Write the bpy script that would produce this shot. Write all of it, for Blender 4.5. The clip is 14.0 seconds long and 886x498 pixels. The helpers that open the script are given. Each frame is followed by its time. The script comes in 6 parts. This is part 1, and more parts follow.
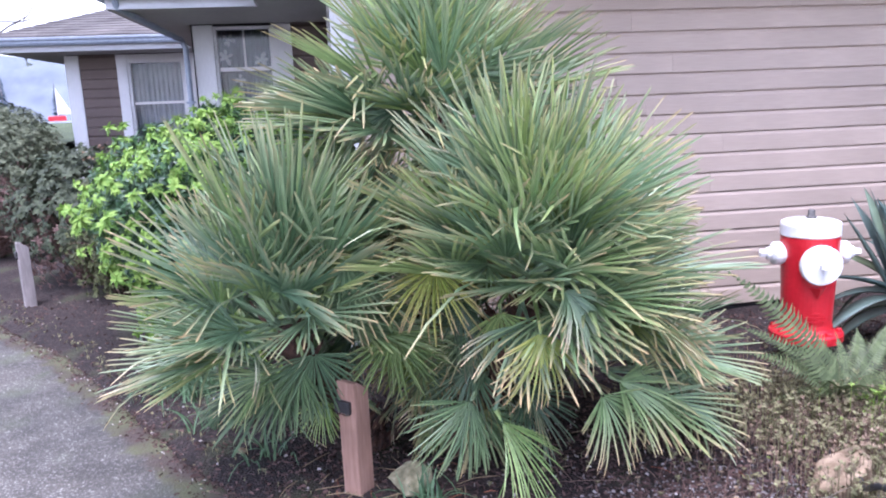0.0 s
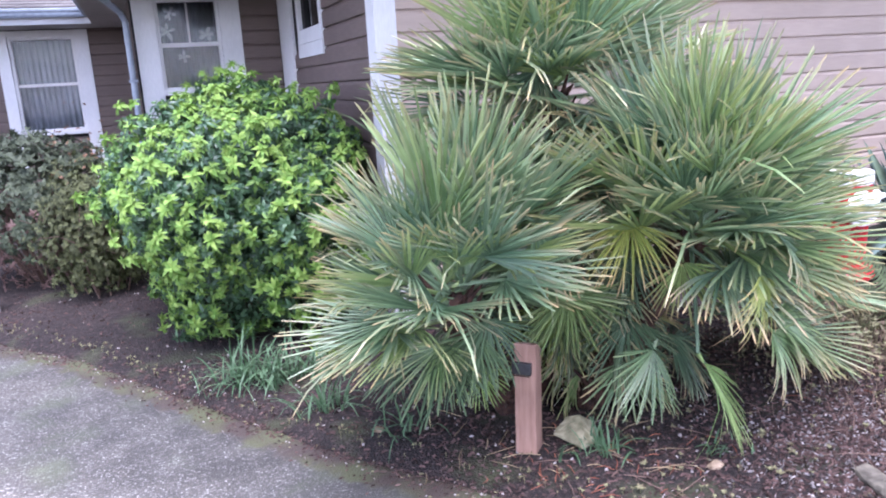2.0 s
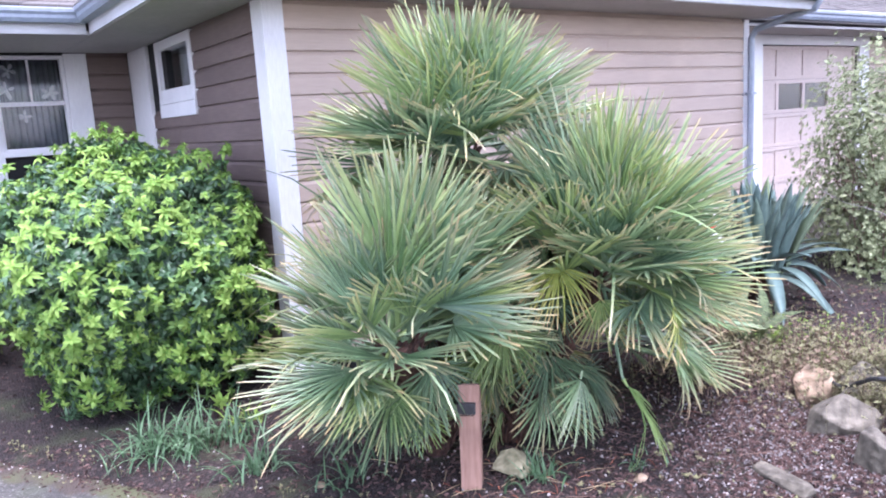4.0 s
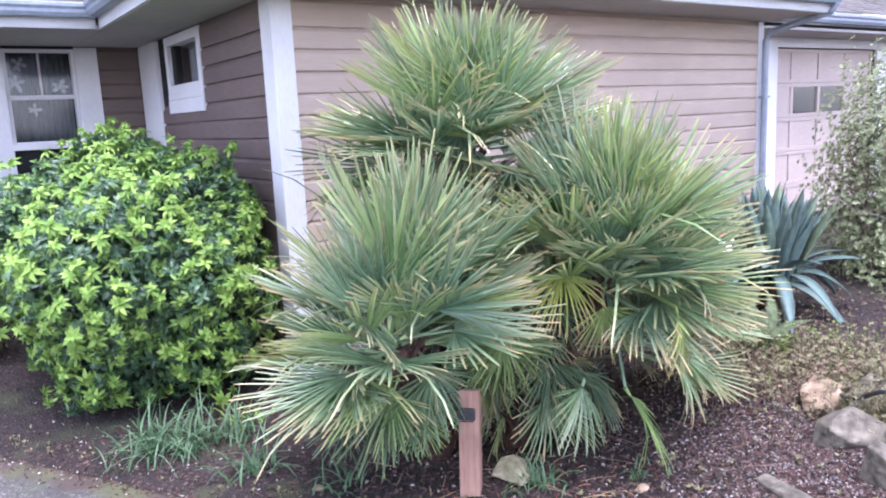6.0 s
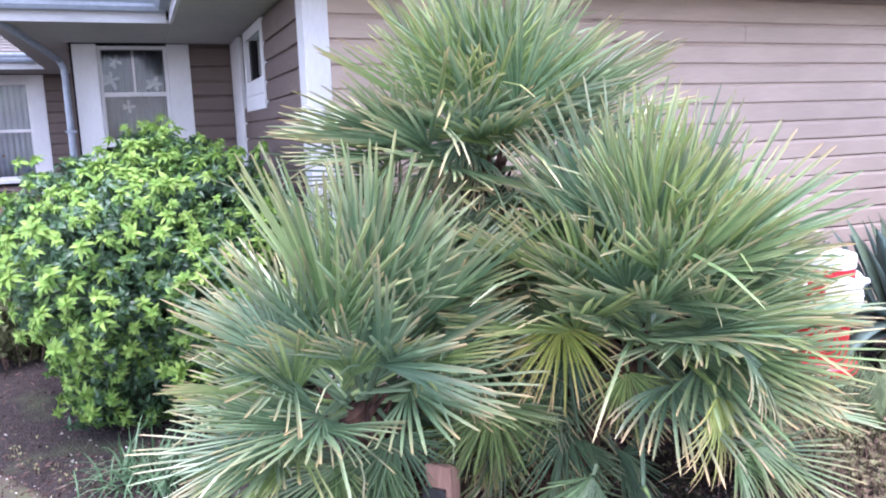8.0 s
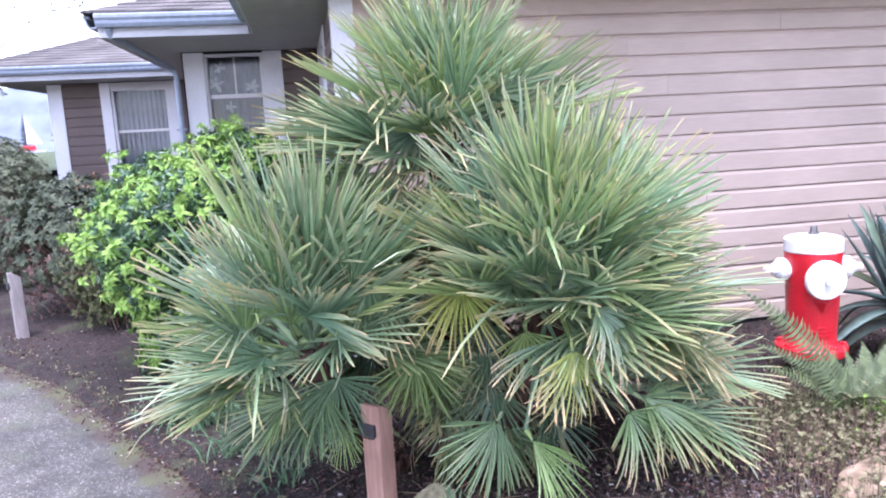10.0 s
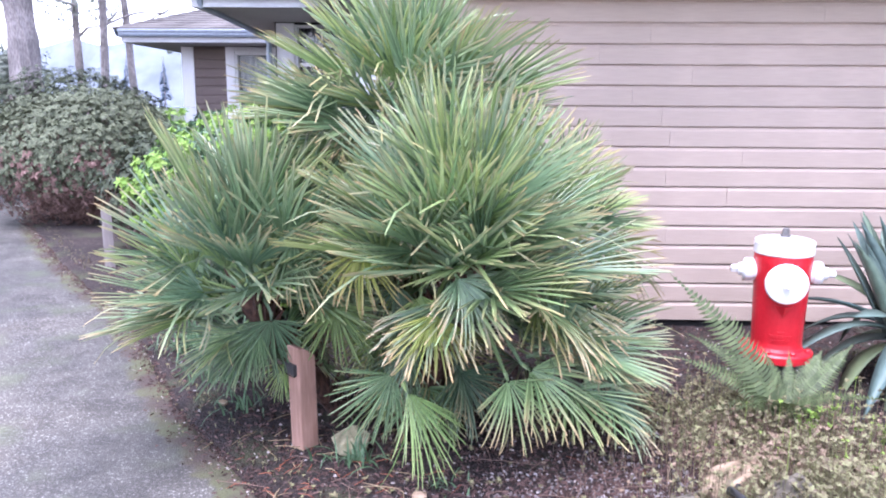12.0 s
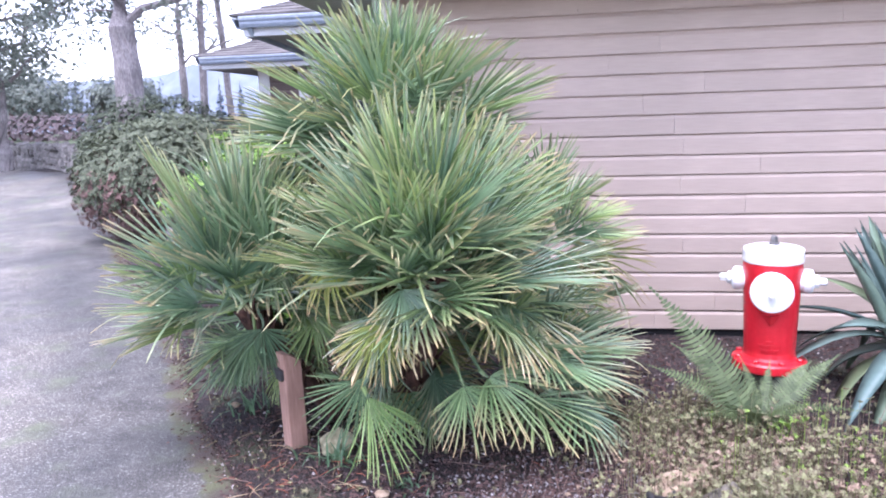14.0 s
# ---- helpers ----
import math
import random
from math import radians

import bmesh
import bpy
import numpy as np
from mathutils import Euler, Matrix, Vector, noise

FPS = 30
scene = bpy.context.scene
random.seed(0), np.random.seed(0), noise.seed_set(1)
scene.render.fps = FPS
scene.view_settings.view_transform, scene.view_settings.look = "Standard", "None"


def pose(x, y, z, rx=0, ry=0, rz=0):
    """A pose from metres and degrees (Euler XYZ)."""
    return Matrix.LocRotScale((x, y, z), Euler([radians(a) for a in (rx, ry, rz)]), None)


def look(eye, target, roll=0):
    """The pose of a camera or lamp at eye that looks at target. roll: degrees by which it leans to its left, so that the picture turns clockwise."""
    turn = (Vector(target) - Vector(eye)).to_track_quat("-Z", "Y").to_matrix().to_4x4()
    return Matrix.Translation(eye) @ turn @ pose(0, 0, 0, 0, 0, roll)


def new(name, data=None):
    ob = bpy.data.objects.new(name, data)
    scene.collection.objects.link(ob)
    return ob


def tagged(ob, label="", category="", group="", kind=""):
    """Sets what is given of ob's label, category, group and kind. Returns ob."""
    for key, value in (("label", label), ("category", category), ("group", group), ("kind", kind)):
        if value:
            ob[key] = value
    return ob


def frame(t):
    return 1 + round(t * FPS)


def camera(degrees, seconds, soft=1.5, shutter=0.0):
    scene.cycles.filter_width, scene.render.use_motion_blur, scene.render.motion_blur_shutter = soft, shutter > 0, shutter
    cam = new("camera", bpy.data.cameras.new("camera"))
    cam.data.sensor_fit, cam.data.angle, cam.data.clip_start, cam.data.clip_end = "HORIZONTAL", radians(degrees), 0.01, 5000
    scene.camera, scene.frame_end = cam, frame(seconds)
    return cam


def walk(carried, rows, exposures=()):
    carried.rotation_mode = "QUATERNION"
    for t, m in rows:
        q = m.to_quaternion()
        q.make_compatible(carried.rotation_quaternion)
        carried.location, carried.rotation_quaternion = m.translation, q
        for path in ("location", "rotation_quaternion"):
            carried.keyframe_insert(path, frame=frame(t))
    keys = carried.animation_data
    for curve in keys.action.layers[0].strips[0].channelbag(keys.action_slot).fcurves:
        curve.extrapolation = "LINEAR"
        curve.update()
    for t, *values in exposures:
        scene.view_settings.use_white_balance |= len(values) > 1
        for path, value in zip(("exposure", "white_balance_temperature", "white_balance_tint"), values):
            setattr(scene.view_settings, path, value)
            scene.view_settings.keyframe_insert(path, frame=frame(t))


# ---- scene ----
cam = camera(60.9, 14.0, soft=2.0, shutter=0.1)
METRES, EYE, TILT, LEAN, TURN = 6.4, 1.67, 0.0, 0.0, -8.0
ROWS = [
    (0.0, 0.0, 0.0, 0.0, -0.45, -11.0, 2.33),
    (0.5, -0.041, 0.0267, 0.0014, -5.32, -10.99, 3.97),
    (1.0, -0.1015, 0.0221, 0.0012, -10.31, -9.03, 2.34),
    (1.5, -0.1604, 0.0054, 0.0054, -13.32, -9.05, 1.84),
    (2.0, -0.2257, 0.0199, -0.001, -13.56, -12.96, 3.23),
    (2.5, -0.2749, 0.0099, 0.0025, -18.39, -10.18, 1.5),
    (3.0, -0.3083, -0.0011, 0.008, -26.48, -10.39, 0.58),
    (3.5, -0.3181, 0.0193, 0.0086, -28.01, -9.7, 3.52),
    (6.0, -0.3094, 0.0236, 0.0126, -26.88, -9.9, 2.62),
    (6.5, -0.2787, 0.0426, 0.0086, -29.11, -11.28, 5.32),
    (7.0, -0.2407, 0.0782, 0.0125, -31.16, -11.92, 3.3),
    (7.5, -0.1966, 0.0913, 0.0099, -22.61, -10.07, 2.52),
    (10.0, -0.0314, -0.0033, 0.0003, -2.5, -9.25, 2.99),
    (10.5, 0.0021, -0.027, 0.0015, 0.72, -10.85, 1.58),
    (11.0, 0.0539, -0.023, -0.0011, 5.67, -9.75, 0.26),
    (11.5, 0.0958, -0.0206, 0.0004, 7.06, -10.38, 3.27),
    (12.0, 0.1314, -0.0393, -0.0008, 9.6, -10.83, -0.35),
    (12.5, 0.1692, -0.0395, 0.0026, 12.5, -10.11, 1.95),
    (13.0, 0.2172, -0.0253, 0.0019, 15.91, -11.59, 0.84),
    (13.5, 0.2334, -0.0322, 0.004, 17.06, -10.33, 2.94),
    (14.0, 0.2375, -0.0433, 0.0053, 17.29, -10.0, 1.8),
]
walk(cam, [(t, pose(0, 0, EYE, TILT, LEAN, TURN) @ pose(METRES * x, METRES * y, METRES * z, 90 + pitch, roll, yaw)) for t, x, y, z, yaw, pitch, roll in ROWS],
     exposures=[(0.0, 2.12, 5700, 28), (1.5, 2.14, 5700, 28), (2.5, 2.42, 5700, 28), (3.5, 2.50, 5750, 28), (7.0, 2.38, 5750, 28), (10.0, 2.38, 5700, 28), (12.0, 2.46, 5750, 28), (14.0, 2.29, 5700, 28)])

# ---------------------------------------------------------------- light
world = bpy.data.worlds.new("sky")
scene.world = world
world.use_nodes = True
wt = world.node_tree
sky = wt.nodes.new("ShaderNodeTexSky")
sky.sky_type = "NISHITA"
sky.sun_disc = False
sky.sun_elevation, sky.sun_rotation = radians(70), radians(198)
sky.air_density, sky.dust_density = 1.0, 1.0
pale = wt.nodes.new("ShaderNodeHueSaturation")
pale.inputs["Saturation"].default_value = 0.45
wt.links.new(sky.outputs[0], pale.inputs["Color"])
wt.links.new(pale.outputs[0], wt.nodes["Background"].inputs[0])
wt.nodes["Background"].inputs[1].default_value = 0.15
sun = new("sun", bpy.data.lights.new("sun", "SUN"))
sun.data.energy, sun.data.angle, sun.data.color = 1.5, radians(36), (1.0, 0.97, 0.94)
sun.matrix_world = look((-0.7, -2.1, 6.1), (0, 0, 0))


# ---------------------------------------------------------------- materials
def shader(name):
    m = bpy.data.materials.new(name)
    m.use_nodes = True
    return m, m.node_tree, m.node_tree.nodes["Principled BSDF"]


def noise_node(t, scale, detail=3.0, coords="Object", stretch=None):
    c = t.nodes.new("ShaderNodeTexCoord")
    n = t.nodes.new("ShaderNodeTexNoise")
    n.inputs["Scale"].default_value, n.inputs["Detail"].default_value = scale, detail
    if stretch:
        k = t.nodes.new("ShaderNodeMapping")
        k.inputs["Scale"].default_value = stretch
        t.links.new(c.outputs[coords], k.inputs[0])
        t.links.new(k.outputs[0], n.inputs[0])
    else:
        t.links.new(c.outputs[coords], n.inputs[0])
    return n


def ramp(t, source, stops):
    r = t.nodes.new("ShaderNodeValToRGB")
    while len(r.color_ramp.elements) < len(stops):
        r.color_ramp.elements.new(0.5)
    for e, (p, c) in zip(r.color_ramp.elements, stops):
        e.position, e.color = p, (*c, 1)
    t.links.new(source, r.inputs[0])
    return r.outputs[0]


def blend(t, kind, a, b, factor):
    n = t.nodes.new("ShaderNodeMix")
    n.data_type, n.blend_type = "RGBA", kind
    for socket, v in ((0, factor), (6, a), (7, b)):
        if isinstance(v, (int, float)):
            n.inputs[socket].default_value = v
        elif isinstance(v, tuple):
            n.inputs[socket].default_value = (*v, 1)
        else:
            t.links.new(v, n.inputs[socket])
    return n.outputs[2]


def relief(t, b, source, strength, distance=0.01):
    n = t.nodes.new("ShaderNodeBump")
    n.inputs["Strength"].default_value, n.inputs["Distance"].default_value = strength, distance
    t.links.new(source, n.inputs["Height"])
    t.links.new(n.outputs[0], b.inputs["Normal"])


def surface(name, a, c, rough=0.7, fine=60.0, coarse=3.0, bump=0.2, metal=0.0, stain=0.25, stretch=None, each=0.0, depth=0.006, island=0.0):
    """Two tones mixed by a fine grain, with broad stains; each: how far alike pieces differ."""
    m, t, b = shader(name)
    n1, n2 = noise_node(t, fine, 4, stretch=stretch), noise_node(t, coarse, 3)
    col = ramp(t, n1.outputs[0], ((0.3, a), (0.7, c)))
    dirt = ramp(t, n2.outputs[0], ((0.35, (1 - stain,) * 3), (0.65, (1.0, 1.0, 1.0))))
    col = blend(t, "MULTIPLY", col, dirt, 1.0)
    if each:
        o = t.nodes.new("ShaderNodeObjectInfo")
        tone = ramp(t, o.outputs["Random"], ((0.0, (1 - each,) * 3), (1.0, (1 + each * 0.3,) * 3)))
        col = blend(t, "MULTIPLY", col, tone, 1.0)
    if island:
        g = t.nodes.new("ShaderNodeNewGeometry")
        tone = ramp(t, g.outputs["Random Per Island"], ((0.0, (1 - island,) * 3), (1.0, (1 + island * 0.4,) * 3)))
        col = blend(t, "MULTIPLY", col, tone, 1.0)
    t.links.new(col, b.inputs["Base Color"])
    b.inputs["Roughness"].default_value, b.inputs["Metallic"].default_value = rough, metal
    relief(t, b, n1.outputs[0], bump, depth)
    return m


def foliage(name, dark, light, rough=0.45, sheen=0.3, through_light=0.25, island=True, tip=None):
    """Leaves: tone differs leaf by leaf; tip: colour of the dry ends, by the mesh's 'dry' value."""
    m, t, b = shader(name)
    g = t.nodes.new("ShaderNodeNewGeometry")
    col = ramp(t, g.outputs["Random Per Island"], ((0.0, dark), (1.0, light)))
    if not island:
        o = t.nodes.new("ShaderNodeObjectInfo")
        tone = ramp(t, o.outputs["Random"], ((0.0, (0.68, 0.76, 0.80)), (0.5, (1.0, 1.02, 0.98)), (0.76, (1.14, 1.14, 0.94)), (1.0, (1.5, 1.32, 0.74))))
        col = blend(t, "MULTIPLY", col, tone, 1.0)
    n = noise_node(t, 18.0, 2)
    col = blend(t, "MULTIPLY", col, ramp(t, n.outputs[0], ((0.3, (0.75, 0.75, 0.75)), (0.7, (1.1, 1.1, 1.1)))), 0.8)
    if tip:
        d = t.nodes.new("ShaderNodeAttribute")
        d.attribute_name = "dry"
        col = blend(t, "MIX", col, tip, d.outputs["Fac"])
    t.links.new(col, b.inputs["Base Color"])
    b.inputs["Roughness"].default_value = rough
    b.inputs["Specular IOR Level"].default_value = sheen
    tr = t.nodes.new("ShaderNodeBsdfTranslucent")
    t.links.new(col, tr.inputs[0])
    mix = t.nodes.new("ShaderNodeMixShader")
    mix.inputs[0].default_value = through_light
    t.links.new(b.outputs[0], mix.inputs[1])
    t.links.new(tr.outputs[0], mix.inputs[2])
    t.links.new(mix.outputs[0], t.nodes["Material Output"].inputs[0])
    return m


SIDING = surface("painted_siding", (0.430, 0.338, 0.274), (0.482, 0.380, 0.310), 0.62, 30, 1.3, 0.25, stain=0.13, stretch=(0.25, 1, 6), each=0.03)
# Darker copy of SIDING: shade on the recessed walls is put into the colour.
SIDING_SHADED = surface("shaded_siding", (0.118, 0.086, 0.075), (0.162, 0.118, 0.103), 0.65, 30, 1.5, 0.25, stain=0.2, stretch=(0.25, 1, 6), each=0.1)
TRIM = surface("white_trim_paint", (0.63, 0.63, 0.645), (0.71, 0.71, 0.72), 0.5, 40, 2.0, 0.12, stain=0.1, stretch=(3, 3, 0.4))
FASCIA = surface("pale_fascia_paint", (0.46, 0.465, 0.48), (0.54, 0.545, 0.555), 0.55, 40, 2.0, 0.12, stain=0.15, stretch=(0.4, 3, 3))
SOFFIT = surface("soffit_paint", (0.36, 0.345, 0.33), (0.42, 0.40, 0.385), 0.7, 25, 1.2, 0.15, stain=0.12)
GUTTER = surface("grey_blue_gutter", (0.24, 0.28, 0.34), (0.31, 0.35, 0.41), 0.4, 20, 1.0, 0.05, stain=0.15)
SHINGLE = surface("roof_shingle", (0.085, 0.078, 0.073), (0.19, 0.172, 0.162), 0.9, 90, 2.0, 0.5, stain=0.35, each=0.2, island=0.4)
CONCRETE = surface("concrete", (0.28, 0.27, 0.25), (0.40, 0.38, 0.35), 0.9, 70, 3, 0.4, stain=0.3)
DOORPAINT = surface("garage_door_paint", (0.44, 0.358, 0.312), (0.49, 0.40, 0.352), 0.55, 30, 1.5, 0.1, stain=0.1)
RED = surface("red_enamel", (0.46, 0.012, 0.020), (0.54, 0.018, 0.028), 0.33, 40, 6, 0.12, stain=0.15)
WHITE = surface("white_enamel", (0.68, 0.68, 0.68), (0.75, 0.75, 0.745), 0.38, 45, 7, 0.15, stain=0.1)
IRON = surface("dull_iron", (0.10, 0.10, 0.10), (0.2, 0.19, 0.18), 0.6, 60, 6, 0.3, metal=0.6)
CEDAR = surface("weathered_cedar", (0.26, 0.145, 0.105), (0.37, 0.225, 0.17), 0.75, 26, 5, 0.35, stain=0.25, stretch=(2.5, 2.5, 0.25))
GREYWOOD = surface("silvered_cedar", (0.19, 0.165, 0.16), (0.29, 0.26, 0.25), 0.8, 26, 5, 0.35, stain=0.25, stretch=(2.5, 2.5, 0.25))
STAINED = surface("dirty_concrete", (0.045, 0.04, 0.036), (0.10, 0.09, 0.08), 0.95, 60, 8, 0.4, stain=0.4)
BLACK = surface("black_plastic", (0.02, 0.02, 0.022), (0.035, 0.035, 0.037), 0.5, 60, 5, 0.1)
CLAY = surface("terracotta", (0.17, 0.085, 0.06), (0.24, 0.125, 0.085), 0.85, 50, 4, 0.2)
STONEWARE = surface("stoneware_glaze", (0.10, 0.105, 0.085), (0.155, 0.16, 0.13), 0.5, 30, 4, 0.2, stain=0.3)
ROCK = surface("garden_rock", (0.085, 0.074, 0.056), (0.225, 0.20, 0.155), 0.9, 22, 5, 0.8, stain=0.4, each=0.25, depth=0.02)
ROCK_MOSSY = surface("mossy_rock", (0.16, 0.155, 0.085), (0.36, 0.335, 0.22), 0.95, 24, 6, 0.8, stain=0.4, depth=0.02)
ROCK_TAN = surface("tan_rock", (0.24, 0.165, 0.10), (0.42, 0.32, 0.22), 0.9, 20, 5, 0.8, stain=0.4, depth=0.02)
BARK = surface("grey_bark", (0.17, 0.15, 0.145), (0.40, 0.36, 0.35), 0.95, 14, 2, 0.9, stain=0.4, stretch=(3, 3, 0.6), depth=0.03)
TWIG = surface("brown_twig", (0.10, 0.06, 0.045), (0.2, 0.13, 0.1), 0.9, 40, 6, 0.4, stain=0.3)
FIBRE = surface("palm_fibre", (0.03, 0.016, 0.012), (0.125, 0.060, 0.041), 0.95, 50, 9, 0.9, stain=0.4, stretch=(1, 1, 0.3), depth=0.02)
CURTAIN = surface("net_curtain", (0.10, 0.11, 0.135), (0.22, 0.23, 0.265), 0.9, 20, 3, 0.3, stretch=(6, 6, 0.5))
BLIND = surface("pale_blind", (0.27, 0.285, 0.33), (0.37, 0.385, 0.43), 0.9, 20, 3, 0.3, stretch=(6, 6, 0.5))
# Near black: the darkness of unlit rooms is put into this colour.
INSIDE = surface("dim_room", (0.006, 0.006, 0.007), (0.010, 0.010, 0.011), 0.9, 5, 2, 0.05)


def glass_material():
    m, t, b = shader("window_glass")
    b.inputs["Base Color"].default_value = (0.9, 0.95, 0.97, 1)
    b.inputs["Roughness"].default_value = 0.02
    b.inputs["Transmission Weight"].default_value = 1.0
    b.inputs["IOR"].default_value = 1.3
    return m


GLASS = glass_material()


def ground_material(name, tones, scale, pebbles, rough=0.95, moss=None, bump=0.6, gaps=0.5):
    """Loose ground: chips of several tones over a dark bed, broad damp patches."""
    m, t, b = shader(name)
    c = t.nodes.new("ShaderNodeTexCoord")
    v = t.nodes.new("ShaderNodeTexVoronoi")
    v.inputs["Scale"].default_value = scale
    t.links.new(c.outputs["Object"], v.inputs["Vector"])
    sep = t.nodes.new("ShaderNodeSeparateColor")
    t.links.new(v.outputs["Color"], sep.inputs[0])
    col = ramp(t, sep.outputs[0], tones)
    edge = ramp(t, v.outputs["Distance"], ((0.1, (1, 1, 1)), (0.65, (gaps,) * 3)))
    col = blend(t, "MULTIPLY", col, edge, 1.0)
    n = noise_node(t, 0.9, 4)
    col = blend(t, "MULTIPLY", col, ramp(t, n.outputs[0], ((0.35, (0.62, 0.6, 0.6)), (0.62, (1.1, 1.1, 1.1)))), 1.0)
    if pebbles:
        f = noise_node(t, 240.0, 2)
        col = blend(t, "MIX", col, pebbles, ramp(t, f.outputs[0], ((0.62, (0, 0, 0)), (0.72, (0.7, 0.7, 0.7)))))
    if moss:
        k = noise_node(t, 2.2, 6)
        col = blend(t, "MIX", col, moss, ramp(t, k.outputs[0], ((0.55, (0, 0, 0)), (0.72, (0.75, 0.75, 0.75)))))
    t.links.new(col, b.inputs["Base Color"])
    b.inputs["Roughness"].default_value = rough
    relief(t, b, v.outputs["Distance"], bump, 0.012)
    return m


MULCH = ground_material("bark_mulch", ((0.0, (0.013, 0.008, 0.007)), (0.45, (0.026, 0.016, 0.014)), (0.8, (0.050, 0.031, 0.028)), (1.0, (0.108, 0.075, 0.067))), 70, None, moss=(0.05, 0.06, 0.025), bump=0.9)


def asphalt_material():
    """Worn asphalt: pale stones in dark binder, damp and mossy patches."""
    m, t, b = shader("worn_asphalt")
    c = t.nodes.new("ShaderNodeTexCoord")
    v = t.nodes.new("ShaderNodeTexVoronoi")
    v.inputs["Scale"].default_value = 95
    t.links.new(c.outputs["Object"], v.inputs["Vector"])
    sep = t.nodes.new("ShaderNodeSeparateColor")
    t.links.new(v.outputs["Color"], sep.inputs[0])
    stone = ramp(t, sep.outputs[0], ((0.0, (0.074, 0.068, 0.058)), (0.55, (0.128, 0.118, 0.104)), (0.85, (0.20, 0.19, 0.176)), (1.0, (0.38, 0.365, 0.345))))
    col = blend(t, "MIX", stone, (0.064, 0.061, 0.056), ramp(t, v.outputs["Distance"], ((0.25, (0, 0, 0)), (0.6, (0.85, 0.85, 0.85)))))
    big, mid, fine = noise_node(t, 0.7, 5), noise_node(t, 4.5, 5), noise_node(t, 320, 2)
    col = blend(t, "MULTIPLY", col, ramp(t, big.outputs[0], ((0.32, (0.62, 0.62, 0.62)), (0.5, (0.95, 0.95, 0.94)), (0.68, (1.4, 1.37, 1.32)))), 1.0)
    col = blend(t, "MULTIPLY", col, ramp(t, mid.outputs[0], ((0.35, (0.74, 0.74, 0.75)), (0.65, (1.2, 1.2, 1.2)))), 1.0)
    col = blend(t, "MIX", col, (0.46, 0.46, 0.46), ramp(t, fine.outputs[0], ((0.65, (0, 0, 0)), (0.76, (0.5, 0.5, 0.5)))))
    moss = noise_node(t, 2.6, 7)
    col = blend(t, "MIX", col, (0.10, 0.115, 0.07), ramp(t, moss.outputs[0], ((0.55, (0, 0, 0)), (0.72, (0.7, 0.7, 0.7)))))
    damp = t.nodes.new("ShaderNodeAttribute")
    damp.attribute_name = "damp"
    ragged = t.nodes.new("ShaderNodeMath")
    ragged.operation = "MULTIPLY_ADD"
    t.links.new(damp.outputs["Fac"], ragged.inputs[0])
    ragged.inputs[1].default_value = 1.1
    t.links.new(mid.outputs[0], ragged.inputs[2])
    col = blend(t, "MULTIPLY", col, ramp(t, ragged.outputs[0], ((0.75, (1.22, 1.2, 1.16)), (1.0, (0.74, 0.75, 0.76)))), 1.0)
    rim = t.nodes.new("ShaderNodeAttribute")
    rim.attribute_name = "rim"
    patch = noise_node(t, 9, 6)
    add = t.nodes.new("ShaderNodeMath")
    add.operation = "ADD"
    t.links.new(rim.outputs["Fac"], add.inputs[0])
    t.links.new(patch.outputs[0], add.inputs[1])
    soil = ramp(t, mid.outputs[0], ((0.4, (0.055, 0.04, 0.034)), (0.6, (0.075, 0.08, 0.04))))
    col = blend(t, "MIX", col, soil, ramp(t, add.outputs[0], ((0.78, (0, 0, 0)), (1.15, (0.95, 0.95, 0.95)))))
    t.links.new(col, b.inputs["Base Color"])
    t.links.new(ramp(t, big.outputs[0], ((0.38, (0.5,) * 3), (0.6, (0.92,) * 3))), b.inputs["Roughness"])
    b.inputs["Specular IOR Level"].default_value = 0.4
    relief(t, b, v.outputs["Distance"], 0.4, 0.009)
    return m


ASPHALT = asphalt_material()
GRASS = ground_material("lawn", ((0.0, (0.05, 0.08, 0.025)), (1.0, (0.12, 0.16, 0.06))), 60, None, bump=0.5)

PALM = foliage("palm_green", (0.100, 0.192, 0.104), (0.280, 0.402, 0.235), 0.36, 0.62, 0.22, island=False, tip=(0.50, 0.37, 0.20))
# Darker copy of the palm green: canopy shade is put into the colour.
PALM_SHADED = foliage("palm_shaded_green", (0.072, 0.128, 0.070), (0.160, 0.240, 0.130), 0.4, 0.5, 0.2, island=False, tip=(0.42, 0.34, 0.19))
PALM_FRESH = foliage("palm_fresh_green", (0.160, 0.270, 0.085), (0.320, 0.430, 0.150), 0.4, 0.5, 0.25, island=False, tip=(0.48, 0.38, 0.2))
PALM_OLD = foliage("palm_yellowing", (0.17, 0.24, 0.07), (0.30, 0.34, 0.12), 0.5, 0.4, 0.2, island=False, tip=(0.46, 0.33, 0.19))
PALM_DEAD = foliage("palm_straw", (0.20, 0.15, 0.09), (0.36, 0.28, 0.17), 0.7, 0.2, 0.15)
CHOISYA_DARK = foliage("orange_shrub_dark", (0.030, 0.072, 0.036), (0.085, 0.165, 0.078), 0.36, 0.45, 0.15)
CHOISYA_YOUNG = foliage("orange_shrub_young", (0.15, 0.29, 0.055), (0.34, 0.49, 0.12), 0.5, 0.22, 0.32)
CHOISYA_MID = foliage("orange_shrub_mid", (0.07, 0.16, 0.04), (0.20, 0.33, 0.085), 0.48, 0.25, 0.28)
RHODO = foliage("rhododendron_leaf", (0.055, 0.068, 0.040), (0.165, 0.19, 0.115), 0.55, 0.25, 0.12)
RHODO_DARK = foliage("rhododendron_dark_leaf", (0.028, 0.04, 0.024), (0.085, 0.105, 0.06), 0.55, 0.25, 0.12)
